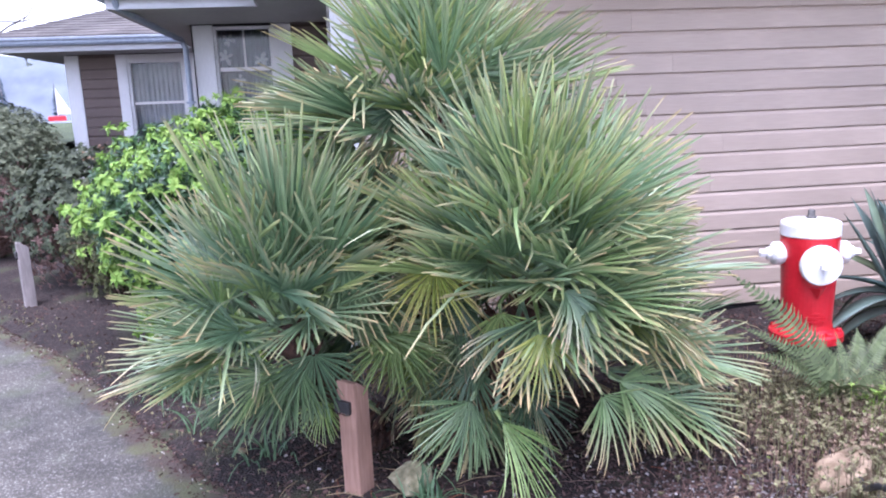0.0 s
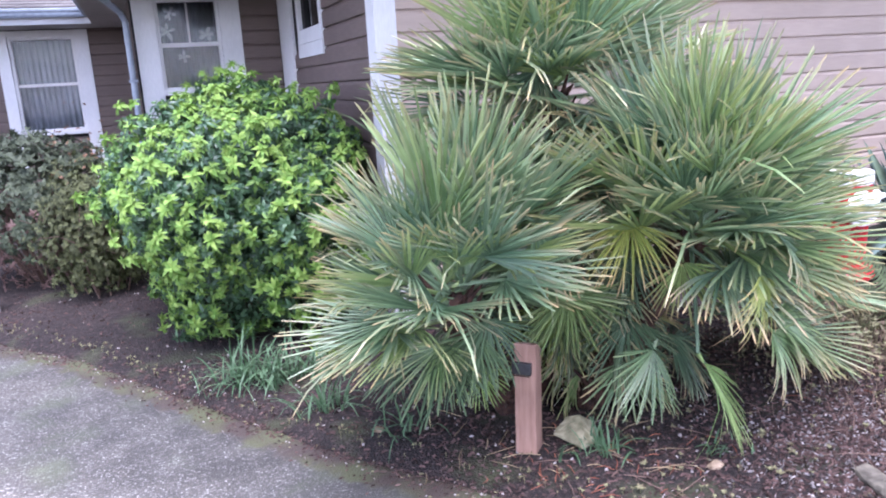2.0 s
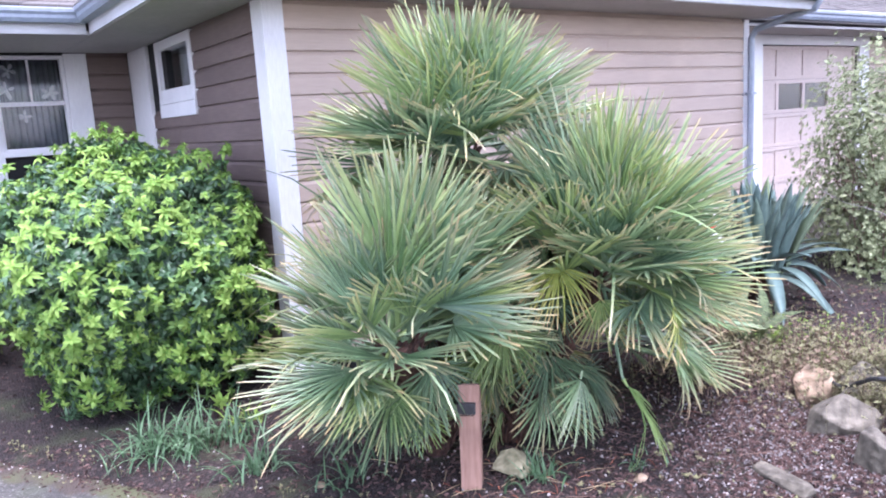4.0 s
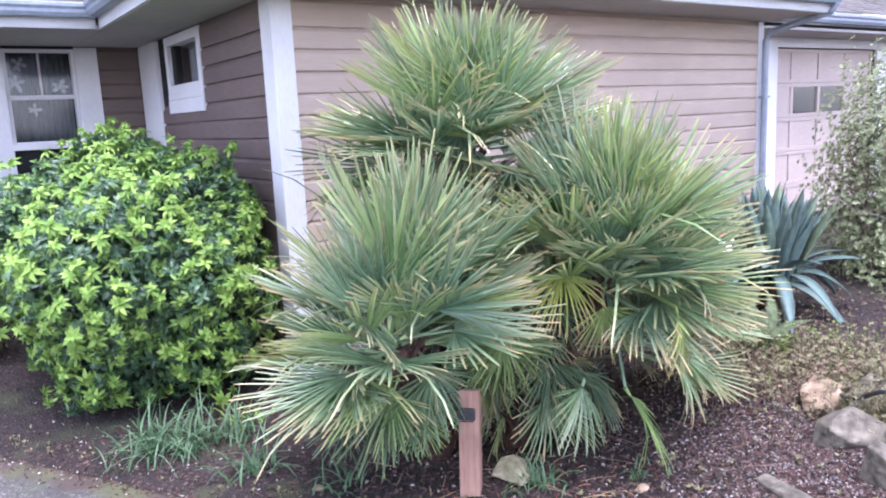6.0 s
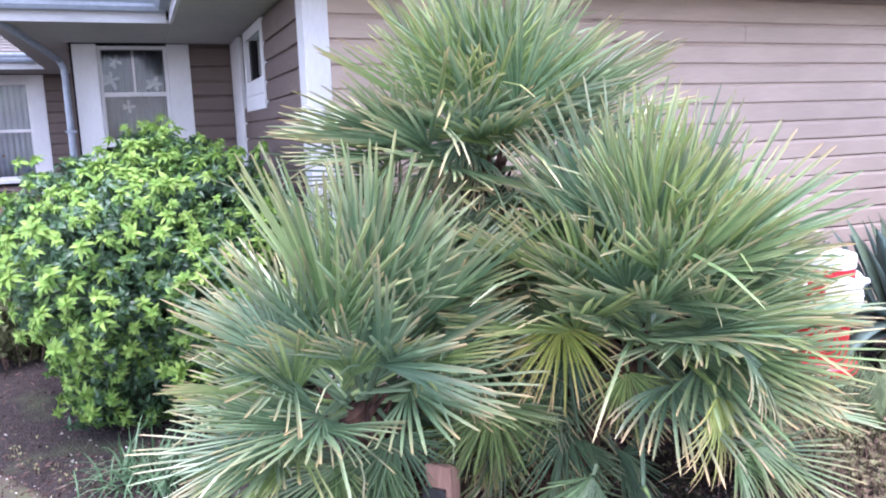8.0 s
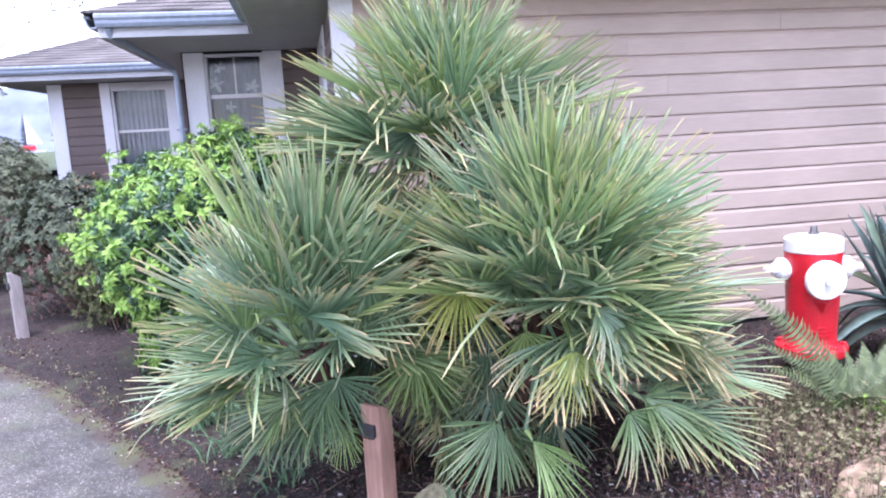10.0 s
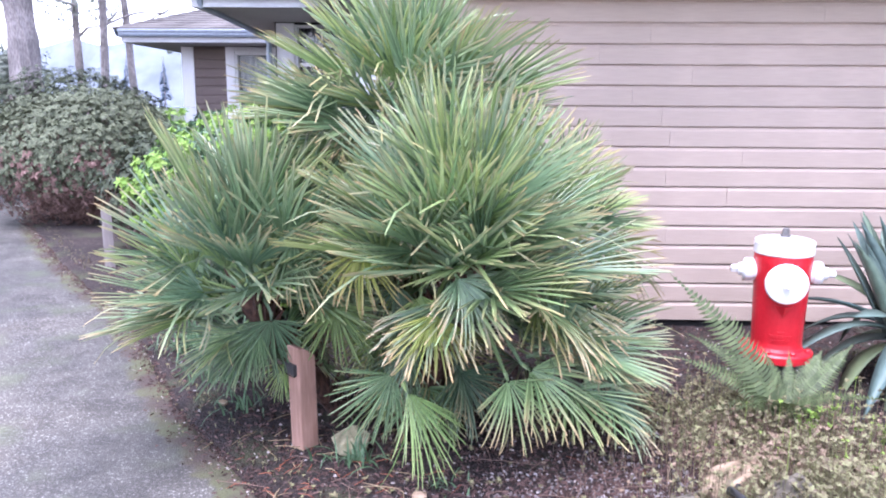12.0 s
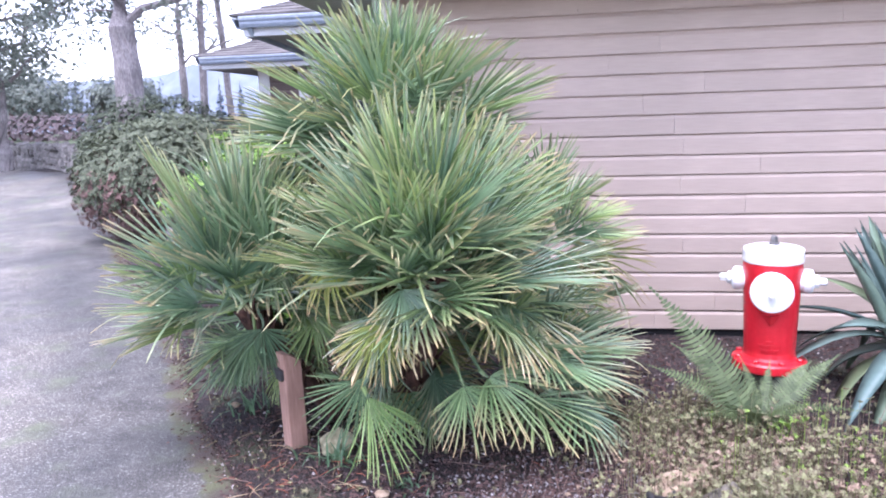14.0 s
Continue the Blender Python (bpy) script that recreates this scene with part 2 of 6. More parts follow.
VARIEGATED = foliage("variegated_leaf", (0.13, 0.165, 0.075), (0.36, 0.40, 0.225), 0.5, 0.35, 0.25)
AGAVE = foliage("agave_blue", (0.09, 0.14, 0.122), (0.19, 0.26, 0.23), 0.5, 0.4, 0.08, island=False)
FERN = foliage("fern_green", (0.045, 0.066, 0.024), (0.11, 0.145, 0.06), 0.55, 0.35, 0.15)
BLADE = foliage("bulb_leaf", (0.055, 0.12, 0.055), (0.14, 0.235, 0.125), 0.45, 0.4, 0.25)
HERB = foliage("ground_herb", (0.12, 0.085, 0.06), (0.27, 0.28, 0.14), 0.6, 0.25, 0.25)
HERB_BRIGHT = foliage("ground_herb_bright", (0.16, 0.28, 0.05), (0.32, 0.44, 0.10), 0.5, 0.3, 0.3)
CHIP = foliage("wood_chip", (0.023, 0.014, 0.012), (0.125, 0.079, 0.069), 0.9, 0.2, 0.0)
GREY_CHIP = foliage("grey_gravel", (0.10, 0.09, 0.088), (0.26, 0.24, 0.235), 0.9, 0.2, 0.0)
PALE_CHIP = foliage("pale_chip", (0.20, 0.17, 0.16), (0.44, 0.41, 0.39), 0.9, 0.2, 0.0)
# Greyed and lightened: distance haze is put into the leaf colour.
HAZED_LEAF = foliage("hazed_tree_leaf", (0.12, 0.145, 0.12), (0.26, 0.285, 0.235), 0.6, 0.2, 0.3)


# ---------------------------------------------------------------- building helpers
def mesh_of(name, bm, material, smooth=False):
    me = bpy.data.meshes.new(name)
    bm.normal_update()
    bm.to_mesh(me)
    bm.free()
    me.materials.append(material)
    if smooth:
        for p in me.polygons:
            p.use_smooth = True
    return me


def part(name, bm, material, parent=None, label="", smooth=False):
    ob = new(name, bm if isinstance(bm, bpy.types.Mesh) else mesh_of(name, bm, material, smooth))
    if parent:
        ob.parent = parent
    if label:
        ob["label"] = label
    return ob


def thing(name, label, category, m=None, group="", kind=""):
    ob = new(name)
    ob.empty_display_size = 0.1
    if m:
        ob.matrix_world = m
    return tagged(ob, label, category, group, kind)


def box(x0, x1, y0, y1, z0, z1, bevel=0.0, bm=None):
    bm = bm or bmesh.new()
    made = bmesh.ops.create_cube(bm, size=1.0, matrix=Matrix.LocRotScale(((x0 + x1) / 2, (y0 + y1) / 2, (z0 + z1) / 2), None, (x1 - x0, y1 - y0, z1 - z0)))
    if bevel:
        edges = list({e for v in made["verts"] for e in v.link_edges})
        bmesh.ops.bevel(bm, geom=edges, offset=bevel, segments=2, affect="EDGES", profile=0.6)
    return bm


def lathe(profile, steps=24, bm=None, m=Matrix()):
    """A turned body from (radius, height) pairs."""
    bm = bm or bmesh.new()
    rings = []
    for r, z in profile:
        rings.append([bm.verts.new(m @ Vector((r * math.cos(2 * math.pi * i / steps), r * math.sin(2 * math.pi * i / steps), z))) for i in range(steps)])
    for a, b in zip(rings, rings[1:]):
        for i in range(steps):
            bm.faces.new((a[i], a[(i + 1) % steps], b[(i + 1) % steps], b[i]))
    bm.faces.new(rings[0][::-1])
    bm.faces.new(rings[-1])
    return bm


def tube(points, radii, sides=8, bm=None):
    bm = bm or bmesh.new()
    rings, pts = [], [Vector(p) for p in points]
    for i, p in enumerate(pts):
        d = (pts[min(i + 1, len(pts) - 1)] - pts[max(i - 1, 0)]).normalized()
        q = d.to_track_quat("Z", "Y")
        r = radii[i] if isinstance(radii, (list, tuple)) else radii
        rings.append([bm.verts.new(p + q @ Vector((r * math.cos(2 * math.pi * k / sides), r * math.sin(2 * math.pi * k / sides), 0))) for k in range(sides)])
    for a, b in zip(rings, rings[1:]):
        for k in range(sides):
            bm.faces.new((a[k], a[(k + 1) % sides], b[(k + 1) % sides], b[k]))
    bm.faces.new(rings[0][::-1])
    bm.faces.new(rings[-1])
    return bm


def smoothstep(a, b, v):
    k = min(1.0, max(0.0, (v - a) / (b - a)))
    return k * k * (3 - 2 * k)


def scatter_mesh(name, template, spots, material):
    """One mesh of many copies of a small shape: template (vertices, faces), spots of 3 x 4 matrices."""
    tv, tf = np.array(template[0], float), template[1]
    n = len(tv)
    verts = np.concatenate([tv @ np.array(m.to_3x3()).T + np.array(m.translation) for m in spots]) if spots else np.zeros((0, 3))
    faces = [tuple(i + n * k for i in f) for k in range(len(spots)) for f in tf]
    me = bpy.data.meshes.new(name)
    me.from_pydata(verts.tolist(), [], faces)
    me.materials.append(material)
    me.update()
    return me


def turned(place, axis, spin, size):
    """A pose at place whose z follows axis."""
    q = Vector(axis).normalized().to_track_quat("Z", "Y").to_matrix().to_4x4()
    return Matrix.Translation(place) @ q @ Matrix.Rotation(spin, 4, "Z") @ Matrix.Diagonal((size, size, size, 1))


# ---------------------------------------------------------------- ground
EDGE = [(-40, 48), (-14, 20.5), (-8.6, 15.6), (-6.0, 11.6), (-4.85, 9.2), (-3.5, 7.35), (-2.6, 6.2), (-2.0, 5.55), (-1.45, 4.68), (-1.02, 3.98), (-0.72, 3.5), (-0.36, 3.05), (-0.05, 2.62), (0.5, 2.1), (1.2, 1.35), (2.4, 0.55), (5.0, -0.4), (9, -1.0), (40, -3)]


def edge_y(x):
    for (x0, y0), (x1, y1) in zip(EDGE, EDGE[1:]):
        if x0 <= x <= x1:
            return y0 + (y1 - y0) * (x - x0) / (x1 - x0)
    return EDGE[0][1] if x < 0 else EDGE[-1][1]


def path_z(x, y):
    return -0.045 + 0.11 * smoothstep(4.0, 8.5, y) + 0.5 * smoothstep(10.0, 20.0, y) * (1 - smoothstep(-8.0, -4.0, x)) + 0.004 * noise.noise((x * 2, y * 2, 5))


def ground_z(x, y):
    """Height of the planted ground."""
    z = 0.15 * smoothstep(0.3, 2.2, x) + 0.13 * smoothstep(2.2, 6.5, x) + 0.11 * smoothstep(4.0, 8.0, y) * (1 - smoothstep(-0.5, 1.0, x))
    z -= 0.10 * smoothstep(3.8, 5.0, y) * smoothstep(0.3, 1.2, x) * (1 - smoothstep(4.5, 6.5, x))
    z += 0.05 * math.exp(-((x - 2.5) ** 2 + (y - 3.6) ** 2) / 0.35)
    z += 0.02 * noise.noise((x * 1.7, y * 1.7, 0.3)) + 0.010 * noise.noise((x * 6, y * 6, 1.0))
    d = (y - edge_y(x)) * 0.75
    z += 0.5 * smoothstep(10.0, 20.0, y) * (1 - smoothstep(-8.0, -4.0, x))
    k = smoothstep(-0.2, 0.12, d)
    return (z - 0.02) * k + (path_z(x, y) - 0.06) * (1 - k)


def grid_axis(lo, hi, fine_lo, fine_hi, fine, coarse):
    a = list(np.arange(lo, fine_lo, coarse)) + list(np.arange(fine_lo, fine_hi, fine)) + list(np.arange(fine_hi, hi + coarse, coarse))
    return a


def sheet(name, xs, ys, height, keep=None):
    verts = [(x, y, height(x, y)) for y in ys for x in xs]
    w = len(xs)
    faces = []
    for j in range(len(ys) - 1):
        for i in range(w - 1):
            if keep is None or keep((xs[i] + xs[i + 1]) / 2, (ys[j] + ys[j + 1]) / 2):
                faces.append((j * w + i, j * w + i + 1, (j + 1) * w + i + 1, (j + 1) * w + i))
    me = bpy.data.meshes.new(name)
    me.from_pydata(verts, [], faces)
    for p in me.polygons:
        p.use_smooth = True
    return me


g = sheet("ground", grid_axis(-300, 300, -10, 6, 0.1, 6.0), grid_axis(-60, 340, 0, 14, 0.1, 5.0), ground_z)
g.materials.append(MULCH)
ground = tagged(new("ground", g), "dark brown bark mulch bed with pale chips and moss", "ground", kind="structure")


def path_sheet():
    """The asphalt path: a strip between its planted edge and its far side."""
    rows, verts, faces, rim, damp = 26, [], [], [], []
    pts = []
    for (x0, y0), (x1, y1) in zip(EDGE, EDGE[1:]):
        n = max(2, int(math.hypot(x1 - x0, y1 - y0) / 0.12)) if abs(x0) < 12 else 6
        pts += [(x0 + (x1 - x0) * i / n, y0 + (y1 - y0) * i / n) for i in range(n)]
    for i, (x, y) in enumerate(pts):
        jitter = 0.025 * noise.noise((x * 5, y * 5, 9)) + 0.012 * noise.noise((x * 17, y * 17, 3))
        for r in range(rows):
            k = (r / (rows - 1)) ** 2.2 * 9.0
            px, py = x - 0.62 * (k - jitter), y - 0.78 * (k - jitter)
            verts.append((px, py, path_z(px, py) - (0.03 if r == 0 else 0)))
            rim.append(max(0.0, 1 - k / 0.26))
            damp.append(max(0.0, 1 - k / 1.5))
    for i in range(len(pts) - 1):
        for r in range(rows - 1):
            a = i * rows + r
            faces.append((a, a + rows, a + rows + 1, a + 1))
    me = bpy.data.meshes.new("path")
    me.from_pydata(verts, [], faces)
    me.attributes.new("rim", "FLOAT", "POINT").data.foreach_set("value", rim)
    me.attributes.new("damp", "FLOAT", "POINT").data.foreach_set("value", damp)
    for p in me.polygons:
        p.use_smooth = True
    me.materials.append(ASPHALT)
    return me


tagged(new("path", path_sheet()), "worn grey asphalt path with mossy edge", "path", kind="structure")


# ---------------------------------------------------------------- house
LAP = 0.1437          # height of one siding course
FOOT, SOFFIT_Z = 0.09, 2.58


def board(length, height=LAP, lean=0.025):
    """A drop siding board along x from 0: flat face, sloped cove along its top and an open slit under the next board; its back lies in y = 0, its face towards -y."""
    prof = [(0.0, -0.004), (-lean + 0.003, -0.004), (-lean, 0.0), (-lean, height - 0.036), (-lean + 0.002, height - 0.032), (-0.012, height - 0.014), (-0.0025, height - 0.0125), (-0.002, height + 0.012), (0.0, height + 0.012)]
    bm = bmesh.new()
    a = [bm.verts.new((0, y, z)) for y, z in prof]
    b = [bm.verts.new((length, y, z)) for y, z in prof]
    for i in range(len(prof)):
        j = (i + 1) % len(prof)
        bm.faces.new((a[i], a[j], b[j], b[i]))
    bm.faces.new(a[::-1])
    bm.faces.new(b)
    return bm


board_meshes = {}


def lay_boards(parent, runs, face, z0, z1, material, rng):
    """Courses of lap boards on a wall; runs: for a height, the stretches (start, end) along the wall; face: pose of the wall's line."""
    n = int(math.ceil((z1 - z0) / LAP - 0.05))
    for k in range(n):
        z = z0 + k * LAP
        for s, e in runs(z + LAP / 2):
            cuts = [s, e]
            if e - s > 2.5:
                cuts = [s, s + (e - s) * rng.uniform(0.25, 0.75), e]
            for c0, c1 in zip(cuts, cuts[1:]):
                length = round(c1 - c0 - 0.002, 3)
                key = (length, material.name)
                if key not in board_meshes:
                    board_meshes[key] = mesh_of("siding_board", board(length), material)
                ob = part("siding_board", board_meshes[key], material, parent)
                ob.matrix_world = face @ pose(c0, 0, min(z, z1 - LAP - 0.008) + rng.uniform(-0.0015, 0.0015), rng.uniform(-0.25, 0.25))


rng = random.Random(4)


def wall(name, label, spans, kind="structure"):
    bm = bmesh.new()
    for s in spans:
        box(*s, bm=bm)
    return tagged(part(name, bm, INSIDE), label, "wall", kind=kind)


# Front wall of the near part, facing the garden.
wall_south = wall("wall_south", "pinkish beige painted wooden lap siding wall", [(0.07, 5.46, 5.18, 5.33, -0.2, 2.62)])
lay_boards(wall_south, lambda z: [(0.19, 5.38)], pose(0, 5.18, 0), FOOT, SOFFIT_Z, SIDING, rng)
tagged(part("foundation", box(0.08, 5.45, 5.185, 5.30, -0.3, 0.088), CONCRETE), "low grey concrete foundation strip under siding", "foundation", kind="structure")

# Return wall with the small window, facing the porch.
wall_west = wall("wall_west", "lap siding wall beside the porch in shade-darkened brown", [
    (0.07, 0.20, 5.34, 6.68, -0.2, 2.62), (0.07, 0.20, 7.42, 8.6, -0.2, 2.62), (0.07, 0.20, 6.68, 7.42, -0.2, 2.06), (0.07, 0.20, 6.68, 7.42, 2.50, 2.62)])
lay_boards(wall_west, lambda z: [(1.94, 3.22)] if z > 1.9 else [(0.645, 3.22)], pose(0.07, 8.56, 0, 0, 0, -90) , FOOT, SOFFIT_Z, SIDING_SHADED, rng)

# Porch wall with the sash window.
wall_porch = wall("wall_porch", "lap siding wall of the porch recess in shade-darkened brown", [
    (-1.40, -1.17, 8.6, 8.75, -0.2, 2.62), (-0.56, 0.07, 8.6, 8.75, -0.2, 2.62), (-1.17, -0.56, 8.6, 8.75, -0.2, 1.62), (-1.17, -0.56, 8.6, 8.75, 2.565, 2.62)])
lay_boards(wall_porch, lambda z: [(-0.354, 0.03)] + ([(-1.17, -0.56)] if z < 1.45 else []), pose(0, 8.6, 0), FOOT, SOFFIT_Z, SIDING_SHADED, rng)

# Wall between porch and far wing, and the far wing's front.
wall_link = wall("wall_link", "lap siding side wall in shade-darkened brown", [(-1.40, -1.27, 8.76, 12.3, -0.2, 2.62)])
lay_boards(wall_link, lambda z: [(0, 3.5)], pose(-1.40, 12.28, 0, 0, 0, -90), FOOT, SOFFIT_Z, SIDING_SHADED, rng)
wall_wing = wall("wall_wing", "lap siding wall of the far wing in shade-darkened brown", [
    (-3.84, -2.98, 12.3, 12.45, -0.2, 2.62), (-2.16, -1.28, 12.3, 12.45, -0.2, 2.62), (-2.98, -2.16, 12.3, 12.45, -0.2, 1.2), (-2.98, -2.16, 12.3, 12.45, 2.5, 2.62)])
lay_boards(wall_wing, lambda z: [(-3.66, -3.13), (-1.98, -1.42)] + ([(-2.98, -2.16)] if z < 1.1 else []), pose(0, 12.3, 0), FOOT, SOFFIT_Z, SIDING_SHADED, rng)
wall("wall_wing_side", "plain end wall of the far wing", [(-3.84, -3.70, 12.46, 20, -0.2, 2.62)])
wall("wall_back", "plain rear walls of the house", [(-3.84, 12, 19.9, 20.05, -0.2, 2.62), (12.0, 12.15, 5.8, 20, -0.2, 2.62)])

# Garage wing, set back beside the front wall.
wall_garage = wall("wall_garage", "beige painted garage wall", [
    (5.46, 6.74, 5.8, 5.95, -0.2, 2.62), (9.13, 12.0, 5.8, 5.95, -0.2, 2.62), (6.74, 9.13, 5.8, 5.95, 2.40, 2.62)])
lay_boards(wall_garage, lambda z: [(5.55, 6.45), (9.42, 11.9)], pose(0, 5.8, 0), FOOT + 0.2, SOFFIT_Z - 0.1, SIDING, rng)
wall("wall_garage_link", "short side wall at the garage", [(5.33, 5.46, 5.34, 5.8, -0.2, 2.62)])


def trim(name, label, *span):
    return tagged(part(name, box(*span, bevel=0.004), TRIM), label, "trim", kind="structure")


trim("corner_board", "white painted corner board of the front wall", 0.05, 0.19, 5.152, 5.18, -0.05, 2.575)
trim("corner_board", "white painted corner board beside the porch", 0.04, 0.069, 5.153, 5.335, -0.05, 2.575)
trim("corner_board", "white painted corner board at the garage end", 5.38, 5.475, 5.15, 5.18, 0.0, 2.575)
trim("corner_board", "white painted corner board at the garage end", 5.462, 5.49, 5.181, 5.32, 0.0, 2.575)
trim("window_trim", "broad white painted board beside the window", -1.38, -1.172, 8.565, 8.6, 0.0, 2.575)
trim("window_trim", "broad white painted board beside the window", -0.558, -0.354, 8.565, 8.6, 0.0, 2.575)
trim("window_trim", "white painted board on the return wall in the porch", 0.03, 0.067, 7.92, 8.56, 0.0, 2.575)
trim("corner_board", "white painted corner board of the far wing", -3.86, -3.66, 12.26, 12.3, 0.0, 2.575)
trim("window_trim", "white painted board beside the far window", -3.13, -2.982, 12.26, 12.3, 0.0, 2.575)
trim("window_trim", "white painted board beside the far window", -2.158, -1.98, 12.26, 12.3, 0.0, 2.575)
trim("window_trim", "white painted head board over the far window", -2.98, -2.16, 12.262, 12.3, 2.49, 2.574)
trim("door_trim", "white painted garage door casing", 6.47, 6.74, 5.765, 5.8, 0.15, 2.52)
trim("door_trim", "white painted garage door casing", 9.13, 9.40, 5.765, 5.8, 0.15, 2.52)
trim("door_trim", "white painted garage door head board", 6.741, 9.129, 5.767, 5.8, 2.40, 2.52)


def bar(bm, x0, x1, z0, z1, y0, y1, b=0.004):
    return box(x0, x1, y0, y1, z0, z1, b, bm)


def window(name, label, m, width, z0, z1, sash=True, mullion=True, apron=0.0, frame_w=0.05, curtain=None, sill=0.07):
    """A window in a wall's plane: x along the wall from 0, face towards -y."""
    w = thing(name, label, "window", m, kind="structure")
    f = bmesh.new()
    for s in ((0, frame_w, z0, z1), (width - frame_w, width, z0, z1)):
        bar(f, *s, -0.03, 0.08)
    for s in ((frame_w, width - frame_w, z0, z0 + frame_w), (frame_w, width - frame_w, z1 - frame_w, z1)):
        bar(f, *s, -0.028, 0.08)
    part("window_frame", f, TRIM, w)
    mid = (z0 + z1) / 2
    if sash:
        part("sash_rail", bar(bmesh.new(), frame_w, width - frame_w, mid - 0.02, mid + 0.02, 0.005, 0.06), TRIM, w)
    if mullion:
        part("glazing_bar", bar(bmesh.new(), width / 2 - 0.009, width / 2 + 0.009, (mid + 0.02) if sash else z0 + frame_w, z1 - frame_w, 0.02, 0.05, 0.002), TRIM, w)
    for a, b in (((z0 + frame_w, mid - 0.02), (mid + 0.02, z1 - frame_w)) if sash else ((z0 + frame_w, z1 - frame_w),)):
        p = part("pane", box(frame_w, width - frame_w, 0.036, 0.042, a, b), GLASS, w)
        p.visible_shadow = False
    part("window_sill", bar(bmesh.new(), -0.02 if sill > 0.05 else 0.0, width + (0.02 if sill > 0.05 else 0.0), z0 - 0.045, z0, -sill, 0.05), TRIM, w)
    if apron:
        part("apron_board", bar(bmesh.new(), -0.0, width, z0 - 0.045 - apron, z0 - 0.047, -0.035, -0.002), TRIM, w)
    if curtain:
        c = bmesh.new()
        n = 60
        top, low = [], []
        for i in range(n + 1):
            x = 0.03 + (width - 0.06) * i / n
            y = 0.16 + 0.018 * math.sin(i * 1.1) + 0.01 * math.sin(i * 0.37)
            top.append(c.verts.new((x, y, z1)))
            low.append(c.verts.new((x, y + 0.01 * math.sin(i * 0.8), z0)))
        for i in range(n):
            c.faces.new((low[i], low[i + 1], top[i + 1], top[i]))
        made = part("curtain", c, curtain, w, "thin pale net curtain", True)
        thick = made.modifiers.new("thickness", "SOLIDIFY")
        thick.thickness = 0.002
    # Added near-black box that stands in for the unlit room's shade.
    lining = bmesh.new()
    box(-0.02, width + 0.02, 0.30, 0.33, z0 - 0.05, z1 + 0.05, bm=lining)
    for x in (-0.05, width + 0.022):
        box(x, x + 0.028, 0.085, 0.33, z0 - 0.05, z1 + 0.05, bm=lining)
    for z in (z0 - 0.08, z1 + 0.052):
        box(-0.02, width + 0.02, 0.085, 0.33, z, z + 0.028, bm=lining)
    part("room_shade", lining, INSIDE, w)
    return w


window("window_1", "white framed sash window with net curtain in the porch wall", pose(-1.17, 8.62, 0), 0.61, 1.67, 2.56, frame_w=0.03, curtain=CURTAIN)
window("window_2", "small white framed window in shade-darkened siding", pose(0.062, 7.62, 0, 0, 0, -90), 1.0, 2.06, 2.565, sash=False, mullion=False, apron=0.12, frame_w=0.08, sill=0.034, curtain=CURTAIN)
window("window_3", "white framed sash window of the far wing", pose(-2.98, 12.32, 0), 0.82, 1.2, 2.49, mullion=False, frame_w=0.04, curtain=BLIND)


def garage_door():
    d = thing("garage_door", "pinkish beige panelled garage door with two small panes", "garage door", pose(6.745, 5.83, 0.29), kind="structure")
    cols, rows, w, h = [(0.06, 0.40), (0.46, 1.02), (1.08, 1.66), (1.74, 2.32)], 5, 2.38, 2.105
    step = h / rows
    for r in range(rows):
        z0, z1 = r * step, (r + 1) * step - 0.004
        section = bmesh.new()
        zs, ze = z0 + 0.045, z1 - 0.045
        bar(section, 0, w, z0, zs, 0, 0.04)
        bar(section, 0, w, ze, z1, 0, 0.04)
        xs = [0.0] + [v for c in cols for v in c] + [w]
        for i in range(0, len(xs), 2):
            bar(section, xs[i], xs[i + 1], zs, ze, 0.001, 0.04)
        s = part("door_section", section, DOORPAINT, d)
        for i, (a, b) in enumerate(cols):
            if r == 3 and i in (1, 2):
                p = part("pane", box(a + 0.004, b - 0.004, 0.02, 0.025, zs, ze), GLASS, s)
                p.visible_shadow = False
            else:
                part("panel", box(a - 0.002, b + 0.002, 0.014, 0.03, zs - 0.002, ze + 0.002, 0.006), DOORPAINT, s)
    # Added near-black sheet behind the panes for the unlit garage's shade.
    part("room_shade", box(0, w, 0.06, 0.09, 0, h), INSIDE, d)


garage_door()


# ---------------------------------------------------------------- eaves and roofs
def soffit(name, label, *span):
    return tagged(part(name, box(*span), SOFFIT), label, "soffit", kind="structure")


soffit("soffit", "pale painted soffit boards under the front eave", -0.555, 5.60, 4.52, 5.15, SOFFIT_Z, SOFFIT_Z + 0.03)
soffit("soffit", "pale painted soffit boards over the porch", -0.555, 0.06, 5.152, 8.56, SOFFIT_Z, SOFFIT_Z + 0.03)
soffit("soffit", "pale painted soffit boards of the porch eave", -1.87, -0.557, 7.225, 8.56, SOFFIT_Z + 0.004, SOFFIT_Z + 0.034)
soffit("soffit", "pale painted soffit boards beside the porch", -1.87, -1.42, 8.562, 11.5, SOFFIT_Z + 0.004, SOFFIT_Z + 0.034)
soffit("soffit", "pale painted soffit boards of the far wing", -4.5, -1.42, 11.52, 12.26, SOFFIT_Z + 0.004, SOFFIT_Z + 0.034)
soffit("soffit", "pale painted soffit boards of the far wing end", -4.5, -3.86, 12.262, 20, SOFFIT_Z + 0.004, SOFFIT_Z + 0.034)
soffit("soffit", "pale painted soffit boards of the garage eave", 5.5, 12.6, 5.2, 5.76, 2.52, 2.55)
soffit("ceiling", "plain ceiling of the near part", 0.08, 12.1, 5.34, 20.0, 2.63, 2.66)
